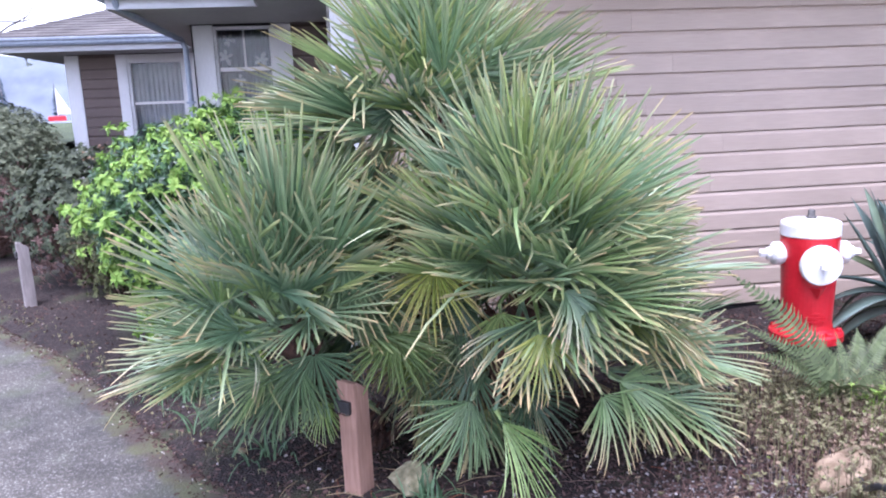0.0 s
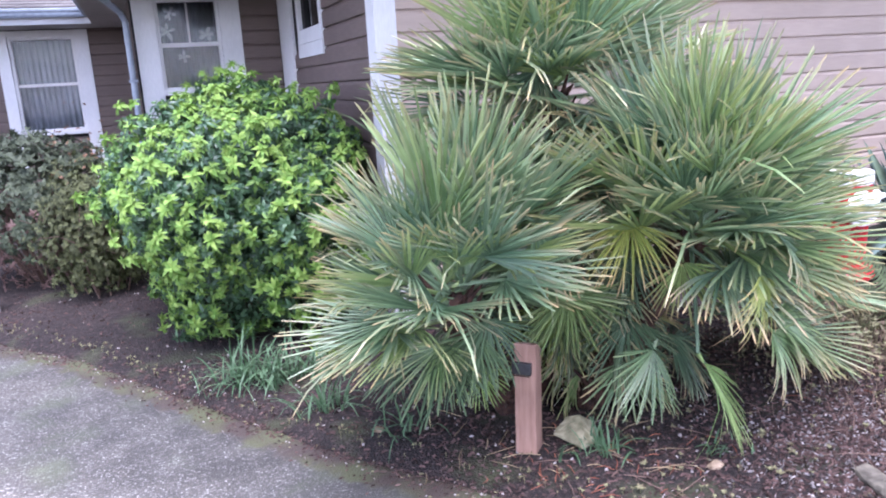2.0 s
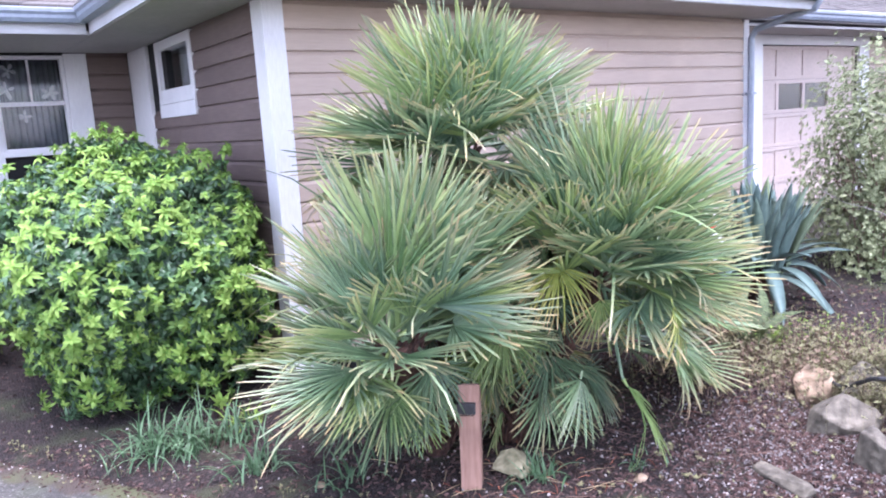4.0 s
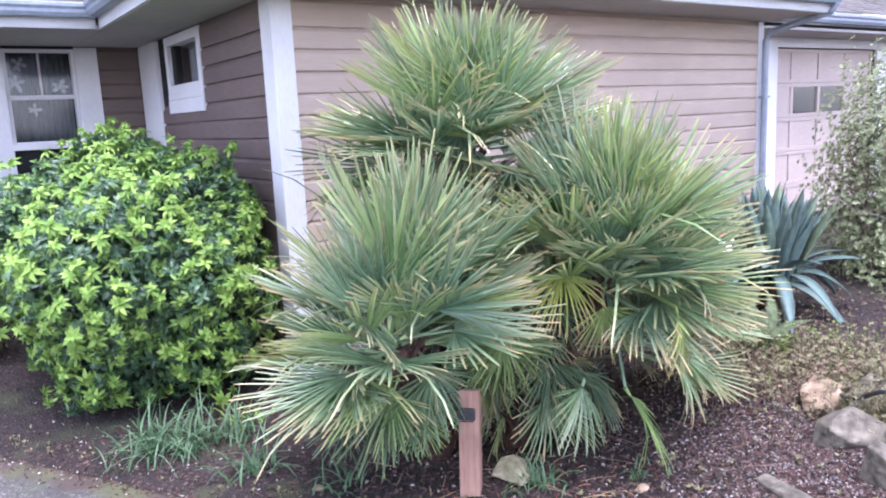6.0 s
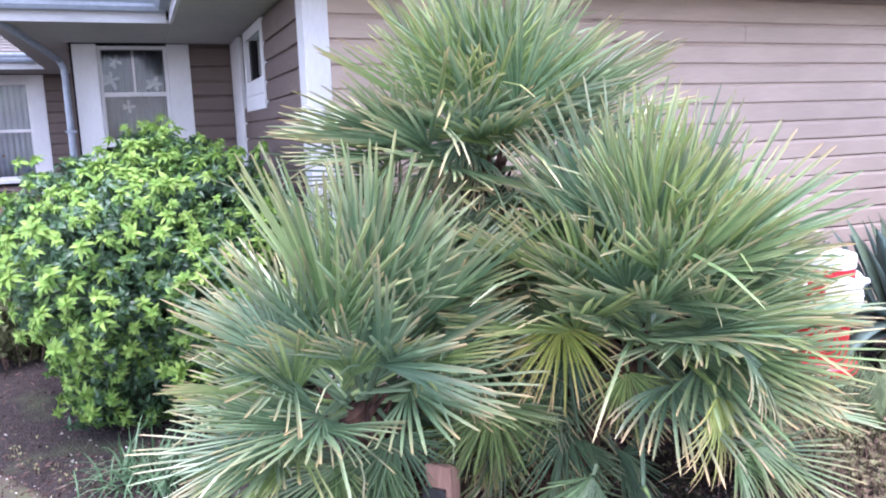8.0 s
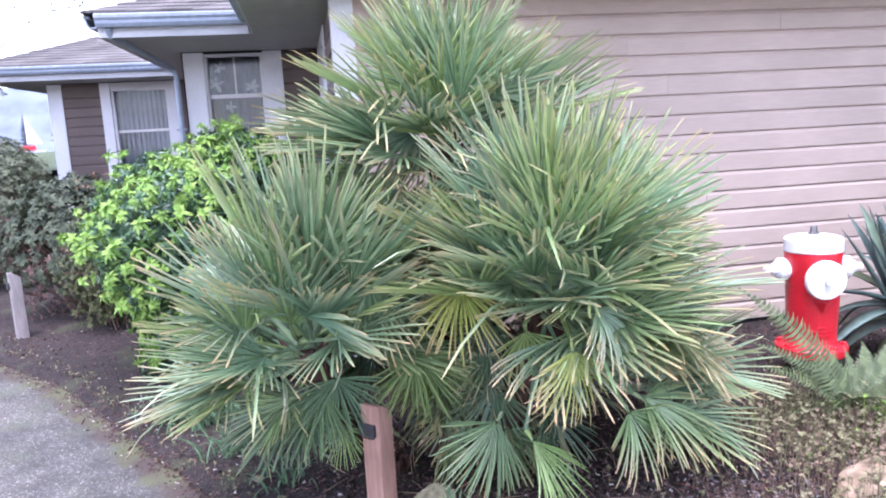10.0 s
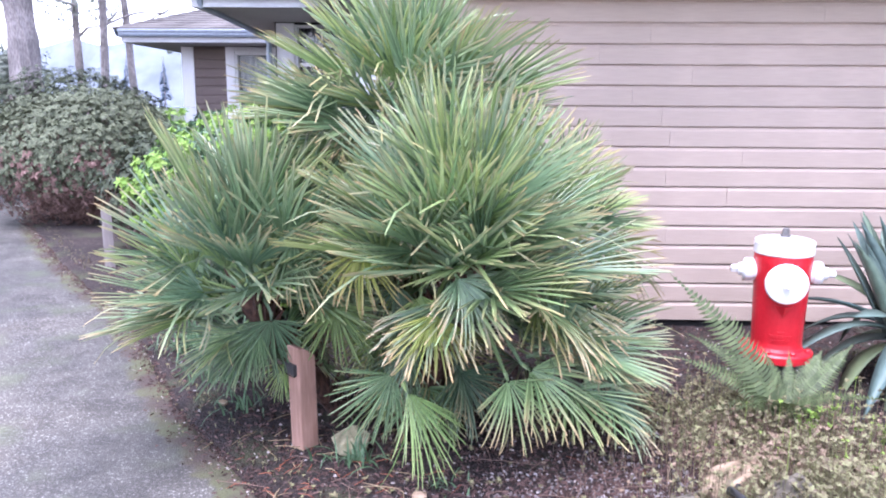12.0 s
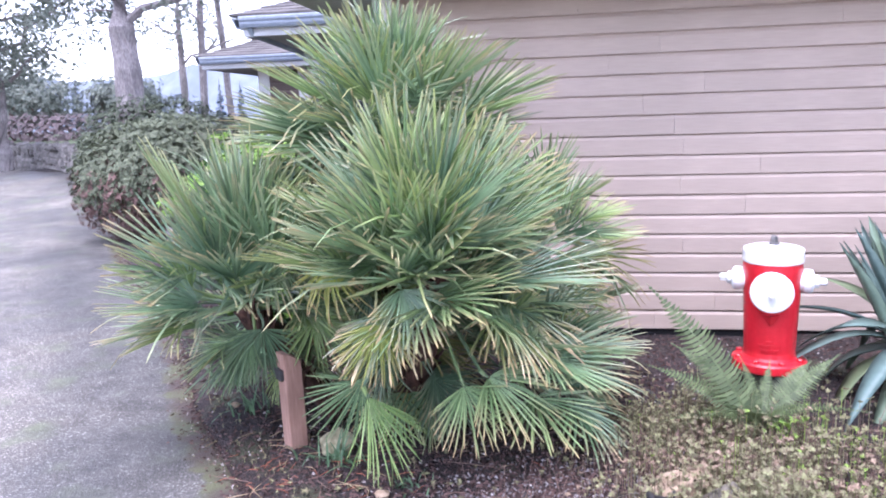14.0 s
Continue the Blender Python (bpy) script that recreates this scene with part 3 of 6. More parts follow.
soffit("ceiling", "plain ceiling of the middle part", -1.39, 0.078, 8.77, 20.0, 2.63, 2.66)
soffit("ceiling", "plain ceiling of the far wing", -3.82, -1.392, 12.47, 20.0, 2.63, 2.66)


def gutter(name, label, a, b, z):
    """A rolled-lip gutter with its fascia board, from a to b (plan), its back on the line between them."""
    a, b = Vector((*a, 0)), Vector((*b, 0))
    d = (b - a).normalized()
    out = Vector((d.y, -d.x, 0))
    t = thing(name, label, "gutter", kind="structure")
    prof = [(0.0, 0.0), (0.075, 0.0), (0.095, 0.03), (0.098, 0.055), (0.115, 0.075), (0.118, 0.10), (0.105, 0.112), (0.095, 0.105), (0.088, 0.06), (0.07, 0.012), (0.006, 0.012), (0.006, 0.115), (0.0, 0.115)]
    bm = bmesh.new()
    ra = [bm.verts.new(a + out * o + Vector((0, 0, z + h))) for o, h in prof]
    rb = [bm.verts.new(b + out * o + Vector((0, 0, z + h))) for o, h in prof]
    for i in range(len(prof)):
        j = (i + 1) % len(prof)
        bm.faces.new((ra[i], ra[j], rb[j], rb[i]))
    bm.faces.new(ra[::-1])
    bm.faces.new(rb)
    bmesh.ops.recalc_face_normals(bm, faces=bm.faces)
    part("trough", bm, GUTTER, t)
    f = bmesh.new()
    q = [a - out * 0.025, a - out * 0.002, b - out * 0.002, b - out * 0.025]
    lo = [f.verts.new(p + Vector((0, 0, SOFFIT_Z + 0.005))) for p in q]
    hi = [f.verts.new(p + Vector((0, 0, z + 0.13))) for p in q]
    f.faces.new(lo[::-1])
    f.faces.new(hi)
    for i in range(4):
        f.faces.new((lo[i], lo[(i + 1) % 4], hi[(i + 1) % 4], hi[i]))
    bmesh.ops.recalc_face_normals(f, faces=f.faces)
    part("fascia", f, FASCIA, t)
    return t


gutter("gutter", "grey blue metal gutter on white fascia of the porch eave", (-1.87, 7.2), (-0.60, 7.2), 2.665)
gutter("gutter", "grey blue metal gutter on white fascia", (-1.87, 11.5), (-1.87, 7.2), 2.665)
gutter("gutter", "grey blue metal gutter on white fascia of the far wing", (-4.5, 11.5), (-1.87, 11.5), 2.665)
gutter("gutter", "grey blue metal gutter at the far wing end", (-4.5, 20), (-4.5, 11.5), 2.665)
gutter("gutter", "pale metal gutter on the front eave", (-0.58, 4.50), (5.60, 4.50), 2.665)
gutter("gutter", "grey blue metal gutter beside the porch", (-0.58, 7.2), (-0.58, 4.50), 2.675)
gutter("gutter", "pale metal gutter on the garage eave", (5.5, 5.2), (12.6, 5.2), 2.60)
gutter("gutter", "pale metal gutter at the end of the front eave", (5.60, 4.5), (5.60, 5.1), 2.665)


def roof_slope(name, label, e0, e1, up, run, rise, z, cut0=0.0, cut1=0.0):
    """A roof plane from the eave e0-e1 (plan), rising along up; cut0, cut1: how far the ends draw in per metre of run (hips). Courses of shingles are parts."""
    e0, e1, up = Vector((*e0, 0)), Vector((*e1, 0)), Vector((*up, 0)).normalized()
    d = (e1 - e0).normalized()
    slope = rise / run
    r = thing(name, label, "roof", kind="structure")
    step = 0.13
    n = int(run / step)
    shake = random.Random(round(run * 100 + z * 1000))
    for k in range(n):
        s0, s1 = k * step - 0.03, (k + 1) * step + 0.03
        bm = bmesh.new()
        a0, b0 = e0 + d * cut0 * max(0, s0) + up * s0, e1 - d * cut1 * max(0, s0) + up * s0
        a1, b1 = e0 + d * cut0 * max(0, s1) + up * s1, e1 - d * cut1 * max(0, s1) + up * s1
        n_cut = max(1, int((b0 - a0).length / 0.30))
        cuts = [0.0] + sorted(min(0.999, max(0.001, (i + shake.uniform(-0.3, 0.3)) / n_cut)) for i in range(1, n_cut)) + [1.0]
        for u, w in zip(cuts, cuts[1:]):
            gap = 0.006 / max(0.3, (b0 - a0).length)
            lift = 0.018 + shake.uniform(-0.003, 0.006)
            spots = ((a0.lerp(b0, u), z + s0 * slope + lift), (a0.lerp(b0, max(u, w - gap)), z + s0 * slope + lift), (a1.lerp(b1, max(u, w - gap)), z + s1 * slope + 0.004), (a1.lerp(b1, u), z + s1 * slope + 0.004))
            top = [bm.verts.new((p.x, p.y, h)) for p, h in spots]
            low = [bm.verts.new((v.co.x, v.co.y, v.co.z - 0.02)) for v in top]
            bm.faces.new(top)
            for i in range(4):
                bm.faces.new((low[i], low[(i + 1) % 4], top[(i + 1) % 4], top[i]))
        bmesh.ops.recalc_face_normals(bm, faces=bm.faces)
        part("shingle_course", bm, SHINGLE, r)
    return r


roof_slope("roof_porch", "grey brown shingled roof over the porch", (-1.95, 7.12), (3.0, 7.12), (0, 1), 4.2, 1.6, 2.79, cut0=1.0)
roof_slope("roof_porch_side", "grey brown shingled roof side slope", (-1.95, 12.5), (-1.95, 7.12), (1, 0), 2.0, 0.762, 2.79, cut1=1.0)
roof_slope("roof_wing", "grey brown shingled roof of the far wing", (-4.58, 11.42), (2.0, 11.42), (0, 1), 4.0, 1.5, 2.79, cut0=1.0)
roof_slope("roof_wing_side", "grey brown shingled roof end slope", (-4.58, 20), (-4.58, 11.42), (1, 0), 4.0, 1.5, 2.79, cut1=1.0)
roof_slope("roof_front", "grey brown shingled roof of the near part", (-0.66, 4.42), (5.7, 4.42), (0, 1), 4.0, 1.5, 2.79, cut0=1.0)
roof_slope("roof_front_side", "grey brown shingled side slope of the near part", (-0.66, 12.0), (-0.66, 4.42), (1, 0), 4.0, 1.5, 2.79, cut1=1.0)
roof_slope("roof_garage", "grey shingled roof over the garage", (5.5, 5.12), (12.7, 5.12), (0, 1), 4.0, 1.5, 2.725)


def downspout(label, points, width=0.07, deep=0.05):
    t = thing("downspout", label, "downspout", kind="structure")
    part("pipe", tube(points, width / 2, 8), GUTTER, t)
    for p, q in ((points[-2], points[-1]),):
        for k in (0.25, 0.8):
            c = Vector(p).lerp(Vector(q), k)
            part("strap", box(c.x - 0.045, c.x + 0.045, c.y - 0.04, c.y + 0.042, c.z - 0.012, c.z + 0.012, 0.003), GUTTER, t)


downspout("pale metal downspout at the garage end of the front wall", [(5.55, 4.44, 2.67), (5.55, 4.48, 2.60), (5.44, 5.05, 2.46), (5.43, 5.10, 2.38), (5.43, 5.10, 0.1)])
downspout("pale metal downspout beside the porch window", [(-1.78, 7.16, 2.67), (-1.78, 7.22, 2.60), (-1.48, 8.45, 2.42), (-1.45, 8.50, 2.34), (-1.45, 8.50, 0.1)], 0.06)


LACE = surface("pale_lace", (0.34, 0.35, 0.37), (0.5, 0.5, 0.52), 0.8, 60, 8, 0.3)


def lace_ornament(x, z, size):
    """A pale paper flower hung inside the porch window."""
    o = thing("window_ornament", "pale lace flower hung inside the window", "ornament", pose(x, 8.685, z), group="window ornaments")
    bm = bmesh.new()
    q = random.Random(round(size * 1000 + x * 100))
    for i in range(5):
        a = radians(72 * i + q.uniform(-20, 20))
        m = pose(0.6 * size * math.cos(a), 0, 0.6 * size * math.sin(a), 0, -math.degrees(a), 0) @ pose(0, 0, 0, 90) @ Matrix.Diagonal((q.uniform(0.9, 1.6), q.uniform(0.5, 0.8), 1, 1))
        bmesh.ops.create_cone(bm, cap_ends=True, segments=9, radius1=size * 0.36, radius2=size * 0.34, depth=0.004, matrix=m)
    part("petal_ring", bm, LACE, o)
    part("centre", lathe([(size * 0.25, -0.004), (size * 0.25, 0.004)], 10, m=pose(0, 0, 0, 90)), LACE, o)


# The flower at x -0.70 stands in for a pale reflection in the pane.
for x, z, k in ((-1.03, 2.43, 0.075), (-1.07, 2.25, 0.085), (-0.70, 2.21, 0.08), (-0.94, 2.00, 0.06)):
    lace_ornament(x, z, k)


# ---------------------------------------------------------------- fan palm
def fan_leaf(rng, petiole, radius, spread=108, segments=34, cup=0.22, droop=0.12, dry=0.15, split=0.34, bend=0.0):
    """A stiff fan leaf: petiole along +y from the origin, folded blades spread round its tip; upper side +z.
    The mesh's 'dry' value grows towards the withered ends."""
    verts, faces, dryness = [], [], []

    def arch(p):
        # the petiole's bow carries the whole leaf down with its length
        return (p[0], p[1], p[2] - bend * (p[1] / (petiole + radius)) ** 2 * (petiole + radius))

    # petiole
    sides = 5
    for i in range(4):
        y, r = petiole * i / 3, 0.011 - 0.006 * i / 3
        for k in range(sides):
            a = 2 * math.pi * k / sides
            verts.append(arch((r * 1.3 * math.cos(a), y, r * math.sin(a))))
            dryness.append(0.05)
    for i in range(3):
        for k in range(sides):
            faces.append((i * sides + k, i * sides + (k + 1) % sides, (i + 1) * sides + (k + 1) % sides, (i + 1) * sides + k))
    for s in range(segments):
        u = -1 + 2 * (s + 0.5) / segments
        a = radians(spread) * u + rng.gauss(0, 0.018)
        length = radius * (1.0 - 0.30 * abs(u) ** 2.2) * rng.uniform(0.9, 1.05)
        step = radians(spread) * 2 / segments
        tip_dry = dry * rng.uniform(0.3, 2.2)
        twist, side, drop = rng.gauss(0, 0.12), rng.gauss(0, 0.035), droop * rng.uniform(0.3, 1.9)
        if rng.random() < 0.05:
            drop += rng.uniform(0.3, 0.7)
        d = Vector((math.sin(a), math.cos(a), 0))
        across = Vector((math.cos(a), -math.sin(a), 0))
        base = len(verts)
        stations = ((0.03, 1.0, 0), (split, 0.96, 0), (split + 0.2, 0.84, 0.02), (0.84, 0.62, 0.25), (0.97, 0.40, 0.9), (1.0, 0.10, 1.0))
        for f, w, dr in stations:
            r = length * f
            half = min(r, radius * split * 1.12) * step * 0.5 * w
            lift = cup * r * abs(math.sin(a)) ** 1.2 - drop * r * f * f
            c = Vector((0, petiole, 0)) + d * r + across * side * r * f + Vector((0, 0, lift))
            n = Vector((0, 0, 1)) * math.cos(twist * f) + across * math.sin(twist * f)
            o = (across * math.cos(twist * f) - Vector((0, 0, 1)) * math.sin(twist * f)) * half
            for p in (c - o + n * half * 0.45, c - n * half * 0.5, c + o + n * half * 0.45):
                verts.append(arch(p))
                dryness.append(min(1.0, tip_dry * (f ** 3) * 1.6 + dr * tip_dry * 1.6))
        for i in range(len(stations) - 1):
            b = base + i * 3
            faces += [(b, b + 1, b + 4, b + 3), (b + 1, b + 2, b + 5, b + 4)]
    me = bpy.data.meshes.new("fan_leaf")
    me.from_pydata([tuple(v) for v in verts], [], faces)
    at = me.attributes.new("dry", "FLOAT", "POINT")
    at.data.foreach_set("value", dryness)
    me.update()
    return me


def leaf_pose(origin, azimuth, elevation, roll=0.0):
    """Pose of a leaf whose petiole runs from origin at that azimuth (degrees from +x) and elevation, upper side towards the sky."""
    return Matrix.Translation(origin) @ Matrix.Rotation(radians(azimuth - 90), 4, "Z") @ Matrix.Rotation(radians(elevation), 4, "X") @ Matrix.Rotation(radians(roll), 4, "Y")


prng = random.Random(11)
YOUNG_LEAVES = [fan_leaf(prng, 0.26, 0.50, 54, 19, 0.25, 0.01, 0.09, 0.32) for _ in range(5)]
FULL_LEAVES = [fan_leaf(prng, 0.29, 0.48, 78, 28, 0.34, 0.03, 0.15, 0.32) for _ in range(8)]
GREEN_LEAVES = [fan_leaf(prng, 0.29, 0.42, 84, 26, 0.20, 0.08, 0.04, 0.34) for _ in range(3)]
OLD_LEAVES = [fan_leaf(prng, 0.33, 0.43, 86, 28, 0.18, 0.16, 0.26, 0.34, 0.08) for _ in range(8)]
DEAD_LEAVES = [fan_leaf(prng, 0.30, 0.36, 60, 16, 0.10, 0.45, 0.9, 0.3, 0.25) for _ in range(3)]
for me in DEAD_LEAVES:
    me.materials.append(PALM_DEAD)
for me in YOUNG_LEAVES + FULL_LEAVES:
    me.materials.append(PALM)
for me, leaf_material in zip(GREEN_LEAVES, (PALM_SHADED, PALM_FRESH, PALM_SHADED)):
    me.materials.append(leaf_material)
for i, me in enumerate(OLD_LEAVES):
    me.materials.append(PALM if i < 6 else PALM_OLD)


def clear_of_post(start, way, size):
    """Whether a leaf leaves the path light and the bare ground before it free."""
    side = Vector((-way.y, way.x, 0))
    side = side.normalized() if side.length > 0.01 else Vector((1, 0, 0))
    for k, s in ((0.45, 0), (0.62, 0), (0.78, 0), (0.62, 0.3), (0.62, -0.3), (0.45, 0.35), (0.45, -0.35), (0.74, 0.16), (0.74, -0.16)):
        p = start + (way * k + side * s) * size
        ahead = max(0.0, 3.14 - p.y)
        if p.z < 0.05 or (p.z < 0.62 + 0.42 * ahead and -0.20 - 0.5 * ahead < p.x < 0.30 + 0.1 * ahead and p.y < 3.30):
            return False
    return True


def crown(palm, centre, count, scale, low=-35, high=88, seed=0, old=0.35, bare=None, top=0.84, tilt=0.0, nod=0.0):
    """Leaves of one head, from the upright young ones in the middle to the drooping old ones below.
    bare: azimuths between which no leaf hangs lower than the third value; top: size of the upright leaves; tilt, nod: degrees by which the head leans towards +x and towards -y."""
    r = random.Random(seed)
    for i in range(count):
        k = (i + 0.5) / count
        elevation = high - (high - low) * k ** 0.85 + r.uniform(-12, 12)
        azimuth = i * 137.5 + r.uniform(-14, 14)
        pool = YOUNG_LEAVES if k < 0.28 else FULL_LEAVES if k < 1 - old else OLD_LEAVES
        me = r.choice(pool)
        s = scale * (top + (1 - top) * smoothstep(0.1, 0.5, k)) * r.uniform(0.80, 1.12)
        way = Vector((math.cos(radians(azimuth)) * math.cos(radians(elevation)), math.sin(radians(azimuth)) * math.cos(radians(elevation)), math.sin(radians(elevation))))
        way = Matrix.Rotation(radians(nod), 3, "X") @ Matrix.Rotation(radians(tilt), 3, "Y") @ way
        if bare and bare[0] < azimuth % 360 < bare[1] and elevation < bare[2]:
            continue
        if not clear_of_post(Vector(centre), way, s):
            continue
        ob = part("fan_leaf", me, None, palm)
        start = Vector(centre) + Vector((r.uniform(-0.05, 0.05), r.uniform(-0.05, 0.05), 0.08 - 0.22 * k))
        lean = Matrix.Translation(centre) @ Matrix.Rotation(radians(nod), 4, "X") @ Matrix.Rotation(radians(tilt), 4, "Y") @ Matrix.Translation(-Vector(centre))
        ob.matrix_world = lean @ leaf_pose(start, azimuth, elevation, r.uniform(-42, 42)) @ Matrix.Diagonal((s, s, s, 1))


def palm_trunk(palm, points, r0, r1, seed):
    """A stubby trunk wrapped in brown fibre and old leaf bases."""
    rng2 = random.Random(seed)
    n = 14
    pts = [Vector(p) for p in points]
    line = []
    for i in range(n + 1):
        k = i / n * (len(pts) - 1)
        j = min(int(k), len(pts) - 2)
        line.append(pts[j].lerp(pts[j + 1], k - j))
    bm = tube(line, [r0 + (r1 - r0) * i / n + rng2.uniform(-0.006, 0.012) for i in range(n + 1)], 14)
    for i in range(90):
        k = rng2.random() * n
        j = min(int(k), n - 1)
        c = line[j].lerp(line[j + 1], k - j)
        a = rng2.uniform(0, 2 * math.pi)
        d = Vector((math.cos(a), math.sin(a), 0))
        r = r0 + (r1 - r0) * k / n
        tip = c + d * (r + rng2.uniform(0.03, 0.09)) + Vector((0, 0, rng2.uniform(0.05, 0.14)))
        tube([c + d * r * 0.8, c + d * (r + 0.015) + Vector((0, 0, 0.03)), tip], [0.022, 0.016, 0.004], 4, bm)
    part("trunk", bm, FIBRE, palm, "trunk wrapped in reddish brown fibre")


palm = thing("fan_palm", "large clump of green fan palm with several heads", "palm")
palm_trunk(palm, [(0.42, 3.78, -0.05), (0.46, 3.76, 0.8), (0.50, 3.72, 1.55)], 0.13, 0.09, 1)
palm_trunk(palm, [(0.52, 3.45, -0.05), (0.70, 3.22, 0.5), (0.80, 2.98, 0.92)], 0.08, 0.07, 2)
palm_trunk(palm, [(0.15, 3.60, -0.05), (-0.12, 3.38, 0.4), (-0.28, 3.26, 0.72)], 0.058, 0.055, 3)
crown(palm, (0.50, 3.72, 1.60), 54, 1.14, low=-12, high=84, seed=21, old=0.15, top=0.82, nod=8)
crown(palm, (0.77, 2.96, 0.98), 84, 1.05, low=-14, high=86, seed=22, old=0.20, bare=(130, 325, 4), top=0.98, nod=14)
crown(palm, (-0.26, 3.27, 0.78), 74, 1.0, low=-26, high=84, seed=23, old=0.0, top=1.13, tilt=13, nod=6)
crown(palm, (1.30, 3.72, 1.04), 36, 0.86, low=-30, high=70, seed=27, old=0.3)
crown(palm, (1.16, 3.20, 0.52), 42, 0.88, low=-20, high=60, seed=24, old=0.2, bare=(140, 300, 20), nod=4)
crown(palm, (0.44, 3.76, 1.24), 22, 0.74, low=-24, high=26, seed=41, old=0.3)
crown(palm, (0.50, 3.54, 0.50), 34, 0.78, low=-25, high=60, seed=30, old=0.5)
crown(palm, (0.48, 3.68, 1.40), 22, 0.66, low=-62, high=-8, seed=33, old=0.9)
for i in range(22):
    a = random.Random(i).uniform(-20, 20) + i * 16.4
    ob = part("dead_leaf", DEAD_LEAVES[i % 3], None, palm, "withered straw-coloured leaf")
    ob.matrix_world = leaf_pose((0.48, 3.72, 1.34 - 0.02 * (i % 5)), a, -8 - 6 * (i % 6), 20) @ Matrix.Diagonal((0.88, 0.88, 0.88, 1))
# withered leaves that hang along the trunks
drng = random.Random(29)
for i in range(24):
    x, y, z = ((0.66, 3.2, 0.62), (0.40, 3.62, 0.62), (0.47, 3.72, 1.2), (0.56, 3.35, 0.5))[i % 4]
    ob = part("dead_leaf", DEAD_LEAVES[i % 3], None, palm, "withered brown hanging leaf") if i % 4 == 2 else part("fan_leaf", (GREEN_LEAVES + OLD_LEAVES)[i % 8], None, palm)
    ob.matrix_world = leaf_pose((x, y, z + drng.uniform(-0.1, 0.15)), drng.uniform(0, 360), drng.uniform(-75, -50), drng.uniform(-30, 30)) @ Matrix.Diagonal((0.8, 0.8, 0.8, 1))
# a skirt of old leaves round the foot of the clump
for i in range(18):
    a = -10 + 200 * i / 17
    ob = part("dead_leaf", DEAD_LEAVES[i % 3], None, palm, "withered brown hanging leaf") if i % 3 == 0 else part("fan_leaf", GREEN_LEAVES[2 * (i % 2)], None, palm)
    ob.matrix_world = leaf_pose((0.30 + 0.10 * math.cos(radians(a)), 3.66 + 0.10 * math.sin(radians(a)), 0.56 + 0.1 * (i % 3)), a, -28 - 12 * (i % 3), drng.uniform(-30, 30)) @ Matrix.Diagonal((0.8, 0.8, 0.8, 1))
# drooping leaves close round the leaning trunk
for i in range(4):
    k = drng.random()
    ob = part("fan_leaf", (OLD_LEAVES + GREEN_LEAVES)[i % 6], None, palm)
    ob.matrix_world = leaf_pose((0.66 - 0.14 * k, 3.26 + 0.16 * k, 0.86 - 0.24 * k), drng.uniform(165, 265), drng.uniform(-76, -48), drng.uniform(-40, 40)) @ Matrix.Diagonal((0.62, 0.62, 0.62, 1))
# fans of the heads' rims
for hub, azimuth, elevation, roll, size, pool, which in (
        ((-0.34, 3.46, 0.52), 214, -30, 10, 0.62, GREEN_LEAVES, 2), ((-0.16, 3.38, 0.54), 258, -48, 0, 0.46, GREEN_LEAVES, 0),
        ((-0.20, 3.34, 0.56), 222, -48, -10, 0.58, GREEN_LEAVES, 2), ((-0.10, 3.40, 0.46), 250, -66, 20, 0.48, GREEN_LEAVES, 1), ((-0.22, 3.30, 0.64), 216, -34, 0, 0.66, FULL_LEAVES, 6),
        ((-0.30, 3.26, 0.72), 214, -16, 10, 0.84, FULL_LEAVES, 4), ((-0.28, 3.28, 0.74), 196, -12, 0, 0.9, FULL_LEAVES, 2),
        ((0.44, 3.66, 1.60), 178, 8, 12, 1.2, FULL_LEAVES, 1), ((0.44, 3.66, 1.58), 192, 2, -15, 1.15, FULL_LEAVES, 3), ((0.44, 3.62, 1.60), 205, 6, 10, 1.12, FULL_LEAVES, 4), ((0.44, 3.70, 1.60), 160, 10, 0, 1.1, FULL_LEAVES, 5),
        ((0.58, 3.70, 1.62), 2, 18, -10, 1.2, FULL_LEAVES, 0), ((0.58, 3.66, 1.60), -16, 14, 15, 1.15, FULL_LEAVES, 2), ((0.58, 3.62, 1.58), -32, 4, 8, 1.05, FULL_LEAVES, 6),
        ((0.96, 2.96, 0.92), 318, -20, -15, 0.85, OLD_LEAVES, 3),
        ((1.10, 3.08, 0.80), 350, 4, 10, 0.66, FULL_LEAVES, 6), ((1.14, 3.16, 0.70), 10, 8, -15, 0.74, FULL_LEAVES, 7), ((1.28, 3.46, 0.42), 4, 6, 10, 0.84, FULL_LEAVES, 3), ((1.28, 3.58, 0.56), 22, 14, -10, 0.84, FULL_LEAVES, 5), ((1.26, 3.36, 0.36), -8, 2, 5, 0.80, OLD_LEAVES, 1), ((1.14, 3.00, 0.62), 335, -8, 15, 0.85, FULL_LEAVES, 2)):
    ob = part("fan_leaf", pool[which], None, palm)
    ob.matrix_world = leaf_pose(hub, azimuth, elevation, roll) @ Matrix.Diagonal((size, size, size, 1))


HEADS = [Vector((0.77, 2.98, 0.92)), Vector((-0.24, 3.28, 0.72)), Vector((0.49, 3.70, 1.52)), Vector((0.66, 3.26, 0.44))]


